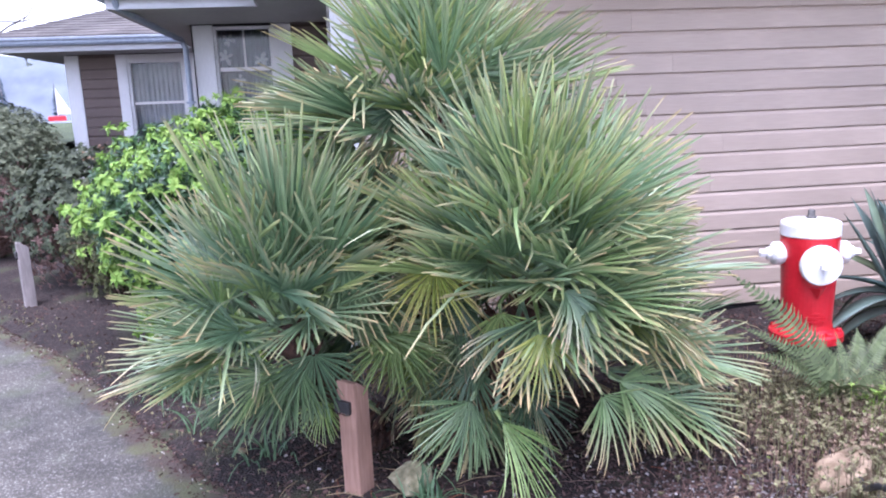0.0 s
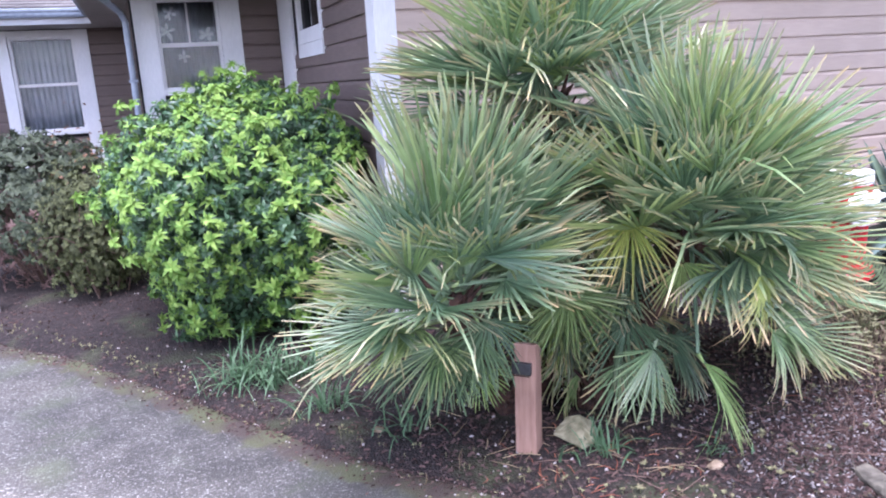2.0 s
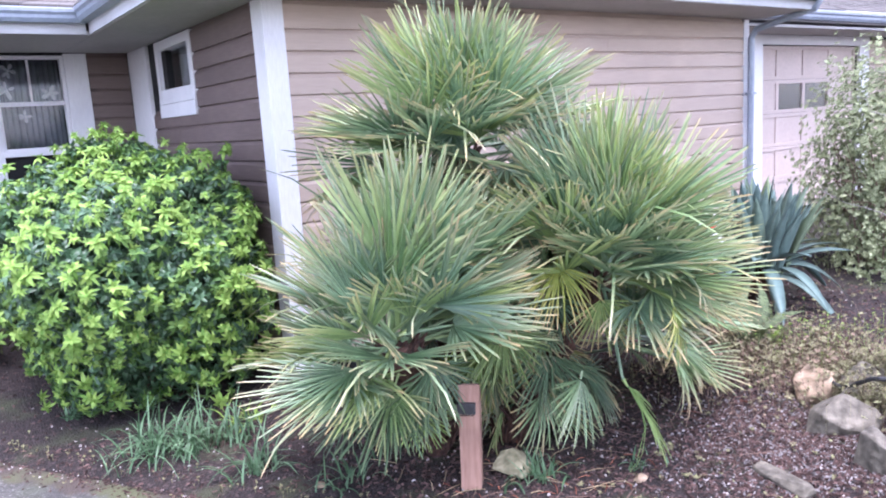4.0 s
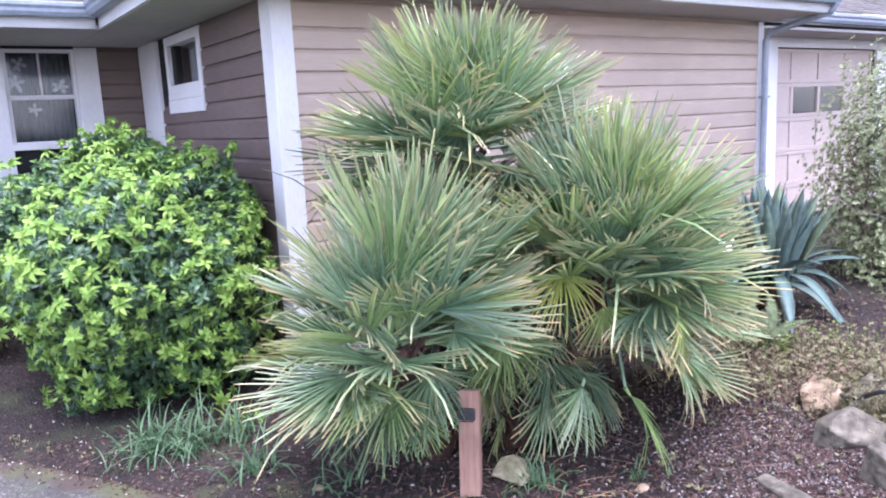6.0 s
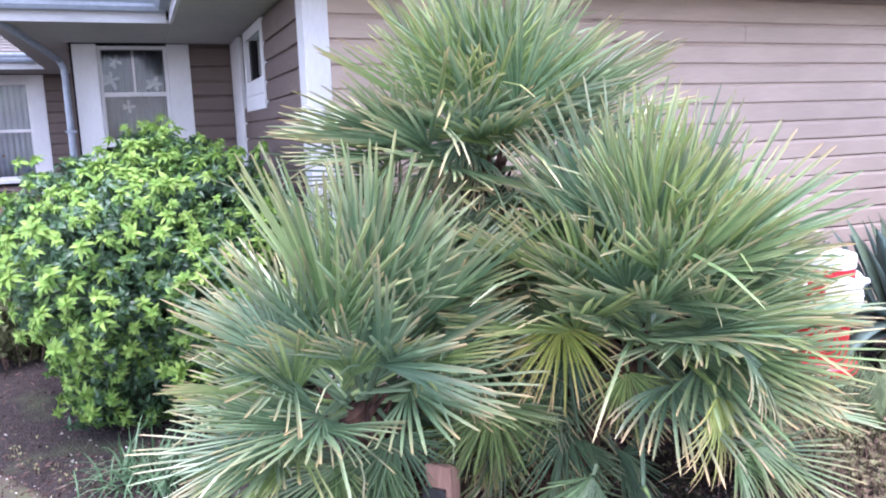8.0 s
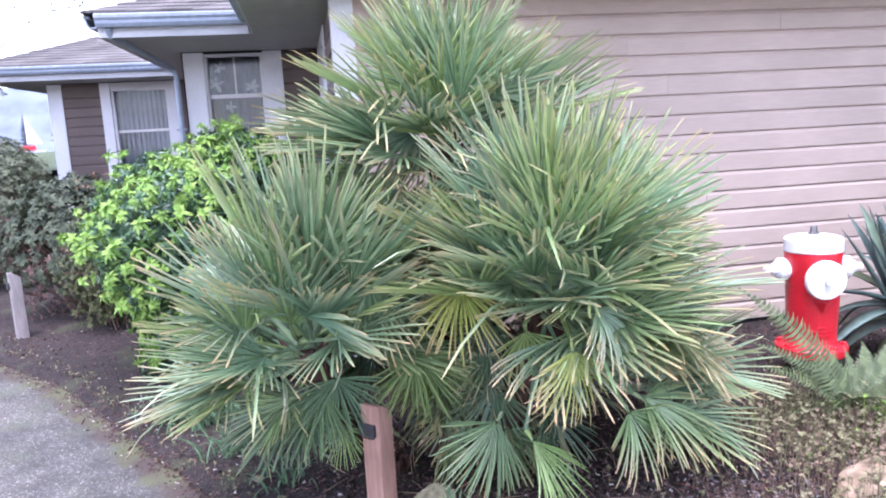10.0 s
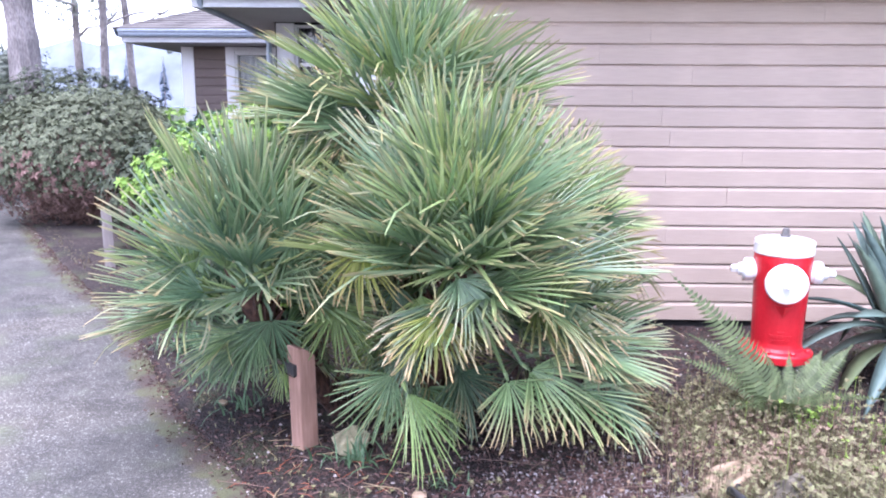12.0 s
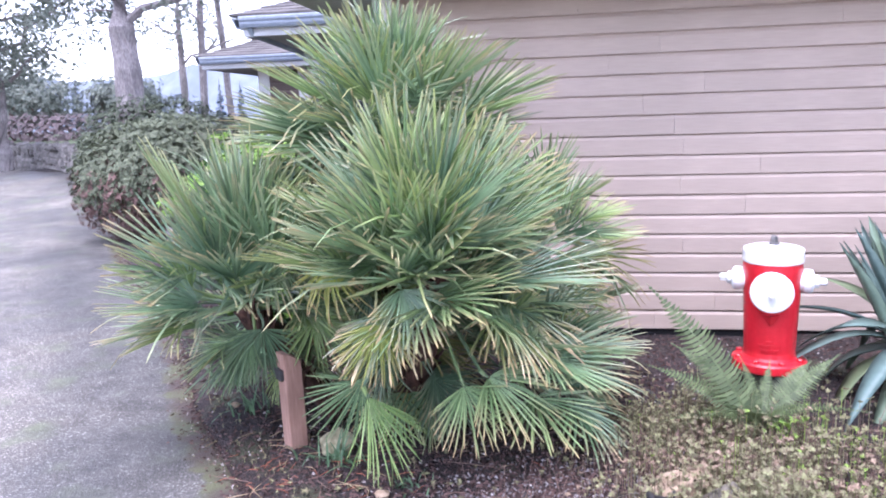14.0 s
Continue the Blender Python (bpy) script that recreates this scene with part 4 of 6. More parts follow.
def hung_leaf(me, petiole, hub, axis, face, size):
    """A leaf whose blades spread from hub round axis, its upper side towards face, on a bowed stalk from the nearest head."""
    y = Vector(axis).normalized()
    z = (Vector(face) - y * Vector(face).dot(y)).normalized()
    turn = Matrix((y.cross(z), y, z)).transposed().to_4x4()
    ob = part("fan_leaf", me, None, palm)
    ob.matrix_world = Matrix.Translation(Vector(hub) - y * petiole * size) @ turn @ Matrix.Diagonal((size, size, size, 1))
    tip = Vector(hub) - y * petiole * size
    root = min(HEADS, key=lambda h: (h - tip).length)
    part("leaf_stalk", tube([root, root.lerp(tip, 0.55) + Vector((0, 0, 0.03)), tip, Vector(hub)], [0.012, 0.010, 0.008, 0.006], 5), PALM_SHADED, palm)


STUBBY_GREEN = [fan_leaf(prng, 0.05, 0.42, half, 24, 0.20, 0.08, 0.04, 0.34) for half in (60, 44, 84)]
STUBBY_OLD = [fan_leaf(prng, 0.05, 0.43, 72, 26, 0.18, 0.20, 0.26, 0.34, 0.08) for _ in range(5)]
for me, leaf_material in zip(STUBBY_GREEN + STUBBY_OLD, (PALM_SHADED, PALM_FRESH, PALM_SHADED, PALM, PALM, PALM, PALM_OLD, PALM_OLD)):
    me.materials.append(leaf_material)

# low fans that hang in front of the leaning head
for hub, axis, face, size, pool, which in (
        ((0.49, 2.86, 0.47), (-0.60, -0.34, -0.72), (0.25, -0.86, 0.36), 0.80, STUBBY_GREEN, 0),
        ((0.57, 2.64, 0.47), (0.44, -0.24, -0.85), (0.60, -0.62, 0.46), 0.95, STUBBY_GREEN, 1),
        ((0.37, 2.86, 1.04), (-0.25, -0.38, -0.85), (-0.35, -0.8, 0.45), 0.70, STUBBY_OLD, 3),
        ((0.78, 2.50, 1.00), (0.45, -0.40, -0.62), (0.55, -0.55, 0.60), 0.72, STUBBY_OLD, 0),
        ((0.68, 2.47, 0.86), (-0.02, -0.30, -0.9), (0.42, -0.8, 0.40), 0.66, STUBBY_OLD, 4),
        ((1.10, 2.80, 0.52), (0.72, -0.36, -0.40), (0.1, -0.55, 0.8), 0.86, STUBBY_OLD, 1),
        ((1.00, 2.72, 0.50), (0.34, -0.40, -0.72), (0.3, -0.7, 0.6), 0.72, STUBBY_OLD, 2),
        ((-0.30, 3.33, 0.50), (-0.72, -0.42, -0.42), (-0.1, -0.6, 0.8), 1.0, STUBBY_GREEN, 2),
        ((0.02, 3.02, 1.06), (0.55, -0.35, -0.4), (-0.2, -0.85, 0.45), 0.86, STUBBY_OLD, 2),
        ((0.34, 3.56, 1.66), (-0.85, -0.2, -0.08), (0.1, -0.6, 0.8), 0.86, STUBBY_OLD, 1),
        ((0.36, 3.52, 1.60), (-0.7, -0.5, -0.3), (0.1, -0.5, 0.85), 0.80, STUBBY_OLD, 0),
        ((0.20, 3.08, 0.72), (0.25, -0.12, -0.95), (-0.35, -0.9, 0.2), 0.74, STUBBY_GREEN, 2),
        ((0.50, 3.04, 0.84), (-0.02, -0.06, -1.0), (-0.8, -0.55, 0.1), 0.64, STUBBY_GREEN, 2),
        ((-0.14, 3.18, 0.62), (0.05, -0.45, -0.85), (0.05, -0.9, 0.45), 0.72, STUBBY_GREEN, 2),
        ((-0.20, 3.16, 0.58), (-0.45, -0.40, -0.75), (-0.1, -0.9, 0.45), 0.74, STUBBY_GREEN, 0),
        ((0.62, 2.84, 0.84), (0.1, -0.25, -0.92), (-0.7, -0.65, 0.2), 0.66, STUBBY_OLD, 2)):
    hung_leaf(pool[which], 0.05, hub, axis, face, size)


# ---------------------------------------------------------------- fire hydrant
def hydrant(m):
    h = thing("fire_hydrant", "red fire hydrant with white caps on a concrete stub", "hydrant", m)
    part("stub", lathe([(0.10, -0.35), (0.10, 0.0), (0.085, 0.005)], 20), STAINED, h, "dirty grey stub", True)
    body = lathe([(0.185, 0.0), (0.192, 0.008), (0.192, 0.045), (0.184, 0.055), (0.145, 0.06), (0.135, 0.075), (0.132, 0.10), (0.135, 0.2), (0.140, 0.35), (0.146, 0.48), (0.150, 0.545), (0.150, 0.585), (0.14, 0.588)], 40)
    part("barrel", body, RED, h, "glossy red barrel with base flange")
    for i in range(8):
        a = radians(22.5 + 45 * i)
        b = lathe([(0.017, 0.055), (0.017, 0.068), (0.012, 0.072)], 6, m=pose(0.166 * math.cos(a), 0.166 * math.sin(a), 0))
        part("bolt", b, RED, h)
    part("bonnet", lathe([(0.149, 0.586), (0.154, 0.592), (0.154, 0.648), (0.150, 0.660), (0.130, 0.668), (0.06, 0.676), (0.05, 0.678)], 40), WHITE, h, "white bonnet")
    part("operating_nut", lathe([(0.03, 0.676), (0.03, 0.688), (0.021, 0.69), (0.018, 0.722), (0.012, 0.726)], 5), IRON, h, "dull iron nut")
    # pumper cap towards the street, hose caps at the sides
    cap = lathe([(0.075, 0.10), (0.075, 0.145), (0.102, 0.15), (0.108, 0.158), (0.108, 0.178), (0.101, 0.188), (0.045, 0.196), (0.03, 0.199)], 32, m=pose(0, 0, 0.450, 90))
    pc = part("pumper_cap", cap, WHITE, h, "broad white cap")
    part("cap_nut", lathe([(0.022, 0.197), (0.022, 0.225), (0.016, 0.229)], 5, m=pose(0, 0, 0.450, 90)), WHITE, pc)
    part("pumper_neck", lathe([(0.092, 0.09), (0.092, 0.148)], 28, m=pose(0, 0, 0.450, 90)), RED, h)
    for side in (90, -90):
        neck = part("hose_cap", lathe([(0.052, 0.12), (0.060, 0.15), (0.064, 0.155), (0.064, 0.19), (0.055, 0.20), (0.036, 0.206), (0.034, 0.225), (0.026, 0.23)], 20, m=pose(0, 0, 0.487, 0, side)), WHITE, h, "white hose cap")
        part("cap_nut", lathe([(0.022, 0.228), (0.022, 0.262), (0.016, 0.266)], 5, m=pose(0, 0, 0.487, 0, side)), WHITE, neck)
    # cast rib under the pumper port, and raised cast marks that cannot be read
    rib = bmesh.new()
    pts = [(-0.05, -0.138, 0.325), (0.05, -0.138, 0.325), (0, -0.150, 0.262), (0, -0.180, 0.322)]
    vs = [rib.verts.new(p) for p in pts]
    for f in ((0, 2, 3), (1, 3, 2), (0, 3, 1), (0, 1, 2)):
        rib.faces.new([vs[i] for i in f])
    part("rib", rib, RED, h)
    marks = bmesh.new()
    for w, z, n in ((0.05, 0.175, 1), (0.12, 0.15, 9), (0.10, 0.125, 7)):
        for i in range(n):
            x = -w / 2 + w * (i + 0.5) / n
            a = x / 0.136
            q = pose(0.1362 * math.sin(a), -0.1362 * math.cos(a), z, 0, 0, math.degrees(a))
            bmesh.ops.create_cube(marks, size=1, matrix=q @ Matrix.Diagonal((w / n * 0.7, 0.008, 0.012 if n > 1 else 0.005, 1)))
    part("cast_marks", marks, RED, h)
    return h


hydrant(pose(2.55, 3.72, 0.295, 0, 0, -14))


# ---------------------------------------------------------------- path light posts
def light_post(m, label, wood):
    p = thing("path_light_post", label, "post", m)
    bm = bmesh.new()
    # a square post, its street side slanted off at the top, with a notch for the lamp
    side = [(-0.045, -0.25), (0.045, -0.25), (0.045, 0.49), (-0.015, 0.535), (-0.045, 0.54)]
    a = [bm.verts.new((-0.045, y, z)) for y, z in side]
    b = [bm.verts.new((0.045, y, z)) for y, z in side]
    for i in range(len(side)):
        j = (i + 1) % len(side)
        bm.faces.new((a[i], b[i], b[j], a[j]))
    bm.faces.new(a[::-1])
    bm.faces.new(b)
    bmesh.ops.recalc_face_normals(bm, faces=bm.faces)
    bmesh.ops.bevel(bm, geom=list(bm.edges), offset=0.004, segments=1, affect="EDGES")
    part("timber", bm, wood, p, "weathered reddish cedar post with slanted top")
    part("lamp", box(-0.05, 0.03, -0.062, -0.043, 0.40, 0.455, 0.004), BLACK, p, "black lamp housing")
    part("lens", box(-0.042, 0.022, -0.060, -0.046, 0.392, 0.399), GLASS, p)
    return p


light_post(pose(0.02, 3.14, -0.02, 2, 1.5, -44) @ Matrix.Diagonal((1.08, 1.08, 1, 1)), "weathered cedar path light post with black lamp", CEDAR)
light_post(pose(-2.70, 6.86, 0.10, 0, -2, -60), "silvered cedar path light post by dark shrubs", GREYWOOD)


# ---------------------------------------------------------------- shrubs
def leaf_shape(length, width, curl=0.12, fold=0.15, n=3):
    """A pointed leaf along +y from the origin, upper side +z."""
    v = [(0, 0, 0)]
    f = []
    for i in range(1, n + 1):
        k = i / (n + 1)
        w = width / 2 * math.sin(math.pi * k ** 0.8)
        z = -curl * length * k * k
        v += [(-w, length * k, z + fold * w), (0, length * k, z), (w, length * k, z + fold * w)]
    v.append((0, length, -curl * length))
    f += [(0, 2, 1), (0, 3, 2)]
    for i in range(n - 1):
        b = 1 + i * 3
        f += [(b, b + 1, b + 4, b + 3), (b + 1, b + 2, b + 5, b + 4)]
    b = 1 + (n - 1) * 3
    t = len(v) - 1
    f += [(b, b + 1, t), (b + 1, b + 2, t)]
    return v, f


def whorl(leaves, length, width, lean, rng, curl=0.15):
    """Leaves round a twig's end, z along the twig."""
    vs, fs = [], []
    for i in range(leaves):
        lv, lf = leaf_shape(length * rng.uniform(0.75, 1.1), width, curl)
        m = Matrix.Rotation(2 * math.pi * i / leaves + rng.uniform(-0.3, 0.3), 4, "Z") @ Matrix.Rotation(radians(lean + rng.uniform(-24, 24)), 4, "X") @ Matrix.Rotation(rng.uniform(-0.3, 0.3), 4, "Y")
        b = len(vs)
        vs += [tuple(m @ Vector(p)) for p in lv]
        fs += [tuple(b + k for k in f) for f in lf]
    return vs, fs


def mound_points(rng, count, centre, radii, lumps=0.16, freq=1.7, depth=(0.8, 1.0), floor_z=0.0, seed=0, square=2.4):
    """Places and outward directions over a lumpy mound, from its foot to its top."""
    out = []
    c, r = Vector(centre), Vector(radii)
    while len(out) < count:
        d = Vector((rng.gauss(0, 1), rng.gauss(0, 1), rng.gauss(0, 1))).normalized()
        p = 1 / sum(abs(d[i]) ** square for i in range(3)) ** (1 / square)
        k = p * (1 + lumps * noise.noise((d.x * freq + seed, d.y * freq, d.z * freq)) + 0.5 * lumps * noise.noise((d.x * freq * 3, d.y * freq * 3 + seed, d.z * freq * 3)))
        k *= rng.uniform(*depth)
        q = c + Vector((d.x * r.x, d.y * r.y, d.z * r.z)) * k
        if q.z > floor_z:
            out.append((q, Vector((d.x / r.x, d.y / r.y, d.z / r.z)).normalized()))
    return out


def shrub(name, label, centre, radii, layers, foot, stems=14, seed=0, lumps=0.16, square=2.4, stem_material=None, core=0.72, core_material=None, category="shrub", stem_radius=0.014):
    """layers: (part name, label, material, template list, count, depth range, size range, upward pull)."""
    r = random.Random(seed)
    s = thing(name, label, category)
    st = bmesh.new()
    for i in range(stems):
        a = 2 * math.pi * i / stems + r.uniform(-0.3, 0.3)
        q = Vector(foot) + Vector((math.cos(a), math.sin(a), 0)) * r.uniform(0.03, 0.22)
        tip = Vector(centre) + Vector((math.cos(a) * radii[0], math.sin(a) * radii[1], r.uniform(-0.3, 0.7) * radii[2])) * 0.82
        mid = q.lerp(tip, 0.5) + Vector((r.uniform(-0.1, 0.1), r.uniform(-0.1, 0.1), 0.08))
        tube([q - Vector((0, 0, 0.1)), mid, tip], [stem_radius, stem_radius * 0.7, stem_radius * 0.3], 5, st)
        for _ in range(3):
            e = mid.lerp(tip, r.random()) + Vector((r.uniform(-0.3, 0.3), r.uniform(-0.3, 0.3), r.uniform(-0.1, 0.35)))
            tube([mid, mid.lerp(e, 0.5) + Vector((0, 0, 0.04)), e], [stem_radius * 0.5, stem_radius * 0.4, stem_radius * 0.2], 4, st)
    tagged(part("branchwork", st, stem_material or TWIG, s), kind="stuff")
    for pname, plabel, material, templates, count, depth, size, up, *span in layers:
        lo, hi = span[0] if span else (-9, 99)
        per = count // len(templates)
        verts = []
        for ti, tpl in enumerate(templates):
            spots = []
            for q, n in mound_points(r, per, centre, radii, lumps, depth=depth, floor_z=foot[2] + 0.04, seed=seed, square=square):
                if not lo < q.z + r.gauss(0, 0.1) < hi:
                    continue
                axis = (n + Vector((r.uniform(-0.4, 0.4), r.uniform(-0.4, 0.4), up + r.uniform(-0.3, 0.3)))).normalized()
                spots.append(turned(q, axis, r.uniform(0, 6.28), r.uniform(*size)))
            verts.append((tpl, spots))
        allv, allf = [], []
        for tpl, spots in verts:
            tv = np.array(tpl[0])
            for m in spots:
                b = len(allv)
                allv += (tv @ np.array(m.to_3x3()).T + np.array(m.translation)).tolist()
                allf += [tuple(b + k for k in f) for f in tpl[1]]
        me = bpy.data.meshes.new(pname)
        me.from_pydata(allv, [], allf)
        me.materials.append(material)
        me.update()
        tagged(part(pname, me, material, s, plabel), kind="stuff")
    return s


srng = random.Random(5)
W_DARK = [whorl(9, 0.085, 0.030, 25, srng) for _ in range(4)]


def rosette(outer, inner, length, width, rng):
    """A shoot's end: drooping blunt leaflets round an upright inner tuft."""
    vs, fs = [], []
    for n, k, lean, curl in ((outer, 1.0, -8, 0.42), (inner, 0.72, 38, 0.25)):
        for i in range(n):
            lv, lf = leaf_shape(length * k * rng.uniform(0.75, 1.1), width * rng.uniform(0.85, 1.1), curl, 0.22)
            m = Matrix.Rotation(2 * math.pi * i / n + rng.uniform(-0.35, 0.35), 4, "Z") @ Matrix.Rotation(radians(lean + rng.uniform(-22, 22)), 4, "X") @ Matrix.Rotation(rng.uniform(-0.5, 0.5), 4, "Y")
            b = len(vs)
            vs += [tuple(m @ Vector(p)) for p in lv]
            fs += [tuple(b + j for j in f) for f in lf]
    return vs, fs


W_YOUNG = [rosette(9, 6, 0.068, 0.024, srng) for _ in range(6)]
W_OLDER = [rosette(6, 3, 0.068, 0.025, srng) for _ in range(5)]
W_RHODO = [whorl(7, 0.10, 0.036, 12, srng, 0.2) for _ in range(4)]
W_SMALL = [whorl(6, 0.04, 0.017, 30, srng) for _ in range(4)]

shrub("orange_blossom_shrub", "dense evergreen shrub with bright yellow-green young leaves", (-0.80, 5.85, 0.80), (0.84, 1.06, 0.84), [
    ("deep_leaves", "dark green inner leaves", CHOISYA_DARK, W_OLDER, 1500, (0.4, 0.78), (0.8, 1.2), 0.1),
    ("inner_leaves", "dark bluish green older leaves", CHOISYA_DARK, W_OLDER, 4600, (0.74, 0.98), (0.7, 1.15), 0.1),
    ("middle_leaves", "fresh green leaves", CHOISYA_MID, W_OLDER, 1500, (0.86, 1.0), (0.6, 1.05), 0.2),
    ("young_leaves", "bright yellow-green young leaves", CHOISYA_YOUNG, W_YOUNG, 900, (0.92, 1.07), (0.6, 1.25), 0.35)],
    (-0.86, 5.8, 0.03), 16, 31, 0.28, square=2.6)
OLIVE = foliage("olive_fine_leaf", (0.040, 0.048, 0.020), (0.115, 0.128, 0.052), 0.6, 0.25, 0.2)
RUSSET = foliage("russet_fine_leaf", (0.14, 0.075, 0.045), (0.27, 0.165, 0.105), 0.7, 0.2, 0.2)
shrub("fine_leaved_shrub", "loose olive shrub with russet twiggy top before a window", (-1.88, 7.08, 0.62), (0.44, 0.44, 0.70), [
    ("leaves", "small olive green leaves", OLIVE, W_SMALL, 3000, (0.45, 1.05), (0.7, 1.1), 0.3, (-1, 1.05)),
    ("top_leaves", "russet leaves at the twig ends", RUSSET, W_SMALL, 420, (0.6, 1.3), (0.4, 0.7), 0.5, (1.15, 9))], (-1.88, 7.08, 0.08), 18, 37, 0.35, stem_radius=0.008)
DRY = foliage("dry_inner_leaf", (0.10, 0.06, 0.05), (0.26, 0.17, 0.15), 0.8, 0.2, 0.1)
shrub("dark_shrub", "dark leafy shrub with brown stems behind the bright one", (-2.35, 7.75, 0.62), (0.75, 0.7, 0.75), [
    ("leaves", "dull dark green leaves", RHODO_DARK, W_RHODO, 2400, (0.75, 1.03), (0.4, 0.7), 0.2, (0.5, 9)),
    ("dry_leaves", "dry brown inner leaves", DRY, W_RHODO, 700, (0.6, 0.98), (0.35, 0.6), 0.0, (-1, 0.75))], (-2.35, 7.75, 0.08), 30, 32, 0.2)
shrub("rhododendron", "large clipped dark green rhododendron mound with bare lower stems", (-4.36, 9.80, 0.90), (1.18, 1.12, 0.90), [
    ("leaves", "leathery grey-green leaves", RHODO, W_RHODO, 7800, (0.88, 1.02), (0.36, 0.60), 0.3, (0.62, 9)),
    ("dry_leaves", "dry brown inner leaves", DRY, W_RHODO, 3800, (0.84, 1.045), (0.4, 0.7), 0.0, (-1, 1.0))], (-4.4, 9.8, 0.05), 60, 33, 0.12)
shrub("rhododendron", "dark green rhododendron rising behind another", (-5.75, 12.3, 1.1), (1.5, 1.4, 1.0), [
    ("leaves", "leathery dark green leaves", RHODO_DARK, W_RHODO, 4600, (0.86, 1.02), (0.5, 0.8), 0.3)], (-5.75, 12.3, 0.08), 20, 34, 0.18)
shrub("variegated_shrub", "tall loose shrub with small pale variegated leaves", (5.20, 3.45, 0.95), (0.86, 0.8, 1.12), [
    ("leaves", "small pale green and cream leaves", VARIEGATED, W_SMALL, 12000, (0.55, 1.1), (0.55, 1.0), 0.4)], (4.8, 3.4, 0.15), 18, 35, 0.3, stem_radius=0.010)


# ---------------------------------------------------------------- agave
def agave_leaf(bm, length, width, bend, n=9):
    """A broad strap leaf along +y, channelled, drawn out to a point."""
    rows = []
    for j in range(n + 1):
        t = j / n
        w = width / 2 * (0.62 + 0.85 * t if t < 0.45 else (1 - ((t - 0.45) / 0.55) ** 2.0) * 1.0)
        y, z = length * t * (1 - 0.25 * bend * t), -bend * length * t * t
        th = 0.012 * (1 - t) + 0.001
        rows.append([bm.verts.new((-w, y, z + 0.30 * w)), bm.verts.new((0, y, z - th * 0.2)), bm.verts.new((w, y, z + 0.30 * w)), bm.verts.new((0, y, z - th))])
    for p, q in zip(rows, rows[1:]):
        for e in range(4):
            bm.faces.new((p[e], p[(e + 1) % 4], q[(e + 1) % 4], q[e]))
    bmesh.ops.recalc_face_normals(bm, faces=bm.faces)
    return bm


def agave(m, count, seed):
    """A crown of upright leaves on a short stem, with a skirt of leaves that lean out and droop."""
    r = random.Random(seed)
    a = thing("agave", "big blue-green agave with broad pointed leaves", "agave", m)
    part("stem", lathe([(0.11, -0.05), (0.12, 0.06), (0.13, 0.20), (0.16, 0.30), (0.10, 0.36)], 14), FIBRE, a, "short brown stem hidden by leaves")
    for i in range(count):
        k = (i + 0.5) / count
        azimuth = (i * 137.5 + r.uniform(-12, 12)) % 360
        out = 0.19 * math.sqrt(k) * r.uniform(0.7, 1.1)
        elevation = 90 - 26 * k + r.uniform(-5, 5)
        ob = part("leaf", agave_leaf(bmesh.new(), r.uniform(0.50, 0.66), r.uniform(0.09, 0.13), r.uniform(0.0, 0.14)), AGAVE, a, smooth=True)
        ob.matrix_local = leaf_pose((out * math.cos(radians(azimuth)), out * math.sin(radians(azimuth)), 0.27 - 0.06 * k), azimuth, elevation, r.uniform(-25, 25))
    for i in range(26):
        azimuth = i * 360 / 26 + r.uniform(-7, 7)
        tier = i % 3
        ob = part("leaf", agave_leaf(bmesh.new(), r.uniform(0.44, 0.60), r.uniform(0.09, 0.12), (0.35, 0.75, 0.6)[tier]), AGAVE, a, smooth=True)
        ob.matrix_local = leaf_pose((0.15 * math.cos(radians(azimuth)), 0.15 * math.sin(radians(azimuth)), (0.28, 0.26, 0.20)[tier]), azimuth, (34, 18, -4)[tier] + r.uniform(-6, 6), r.uniform(-15, 15))


agave(pose(3.35, 3.71, ground_z(3.35, 3.71)) @ Matrix.Scale(1.10, 4), 84, 41)


# ---------------------------------------------------------------- rocks
def place_rock(label, x, y, sink, size, turn, material, seed, tilt=0.0, points=16):
    """An angular stone: the hull of some points, its edges worn."""
    r = random.Random(seed)
    bm = bmesh.new()
    for _ in range(points):
        d = Vector((r.gauss(0, 1), r.gauss(0, 1), r.gauss(0, 1))).normalized()
        k = min(1.25, 1 / max(abs(d.x), abs(d.y), abs(d.z))) * r.uniform(0.85, 1.0)
        bm.verts.new((d.x * size[0] * k, d.y * size[1] * k, d.z * size[2] * k))
    bmesh.ops.convex_hull(bm, input=bm.verts)
    bmesh.ops.delete(bm, geom=[v for v in bm.verts if not v.link_faces], context="VERTS")
    bmesh.ops.bevel(bm, geom=list(bm.edges), offset=min(size) * 0.10, segments=2, affect="EDGES", profile=0.6)
    bmesh.ops.triangulate(bm, faces=bm.faces[:])
    bmesh.ops.subdivide_edges(bm, edges=[e for e in bm.edges if e.calc_length() > min(size) * 0.5], cuts=2)
    for v in bm.verts:
        v.co += v.co.normalized() * min(size) * 0.07 * noise.noise(v.co * (3.0 / min(size)) * 0.4 + Vector((seed, 0, 0)))
    ob = tagged(part("rock", bm, material), label, "rock", group="garden rocks")
    ob.matrix_world = pose(x, y, ground_z(x, y) + size[2] * (1 - sink), tilt, 0, turn)
    return ob


place_rock("small mossy yellowish rock at the foot of a post", 0.25, 3.10, 0.5, (0.11, 0.09, 0.08), 20, ROCK_MOSSY, 1)
place_rock("large tan rock edging the bed", 1.90, 2.48, 0.5, (0.165, 0.12, 0.115), 25, ROCK_TAN, 2)
place_rock("grey angular rock with a white spot edging the bed", 1.61, 2.17, 0.55, (0.18, 0.115, 0.115), -58, ROCK, 3, 14, 14)
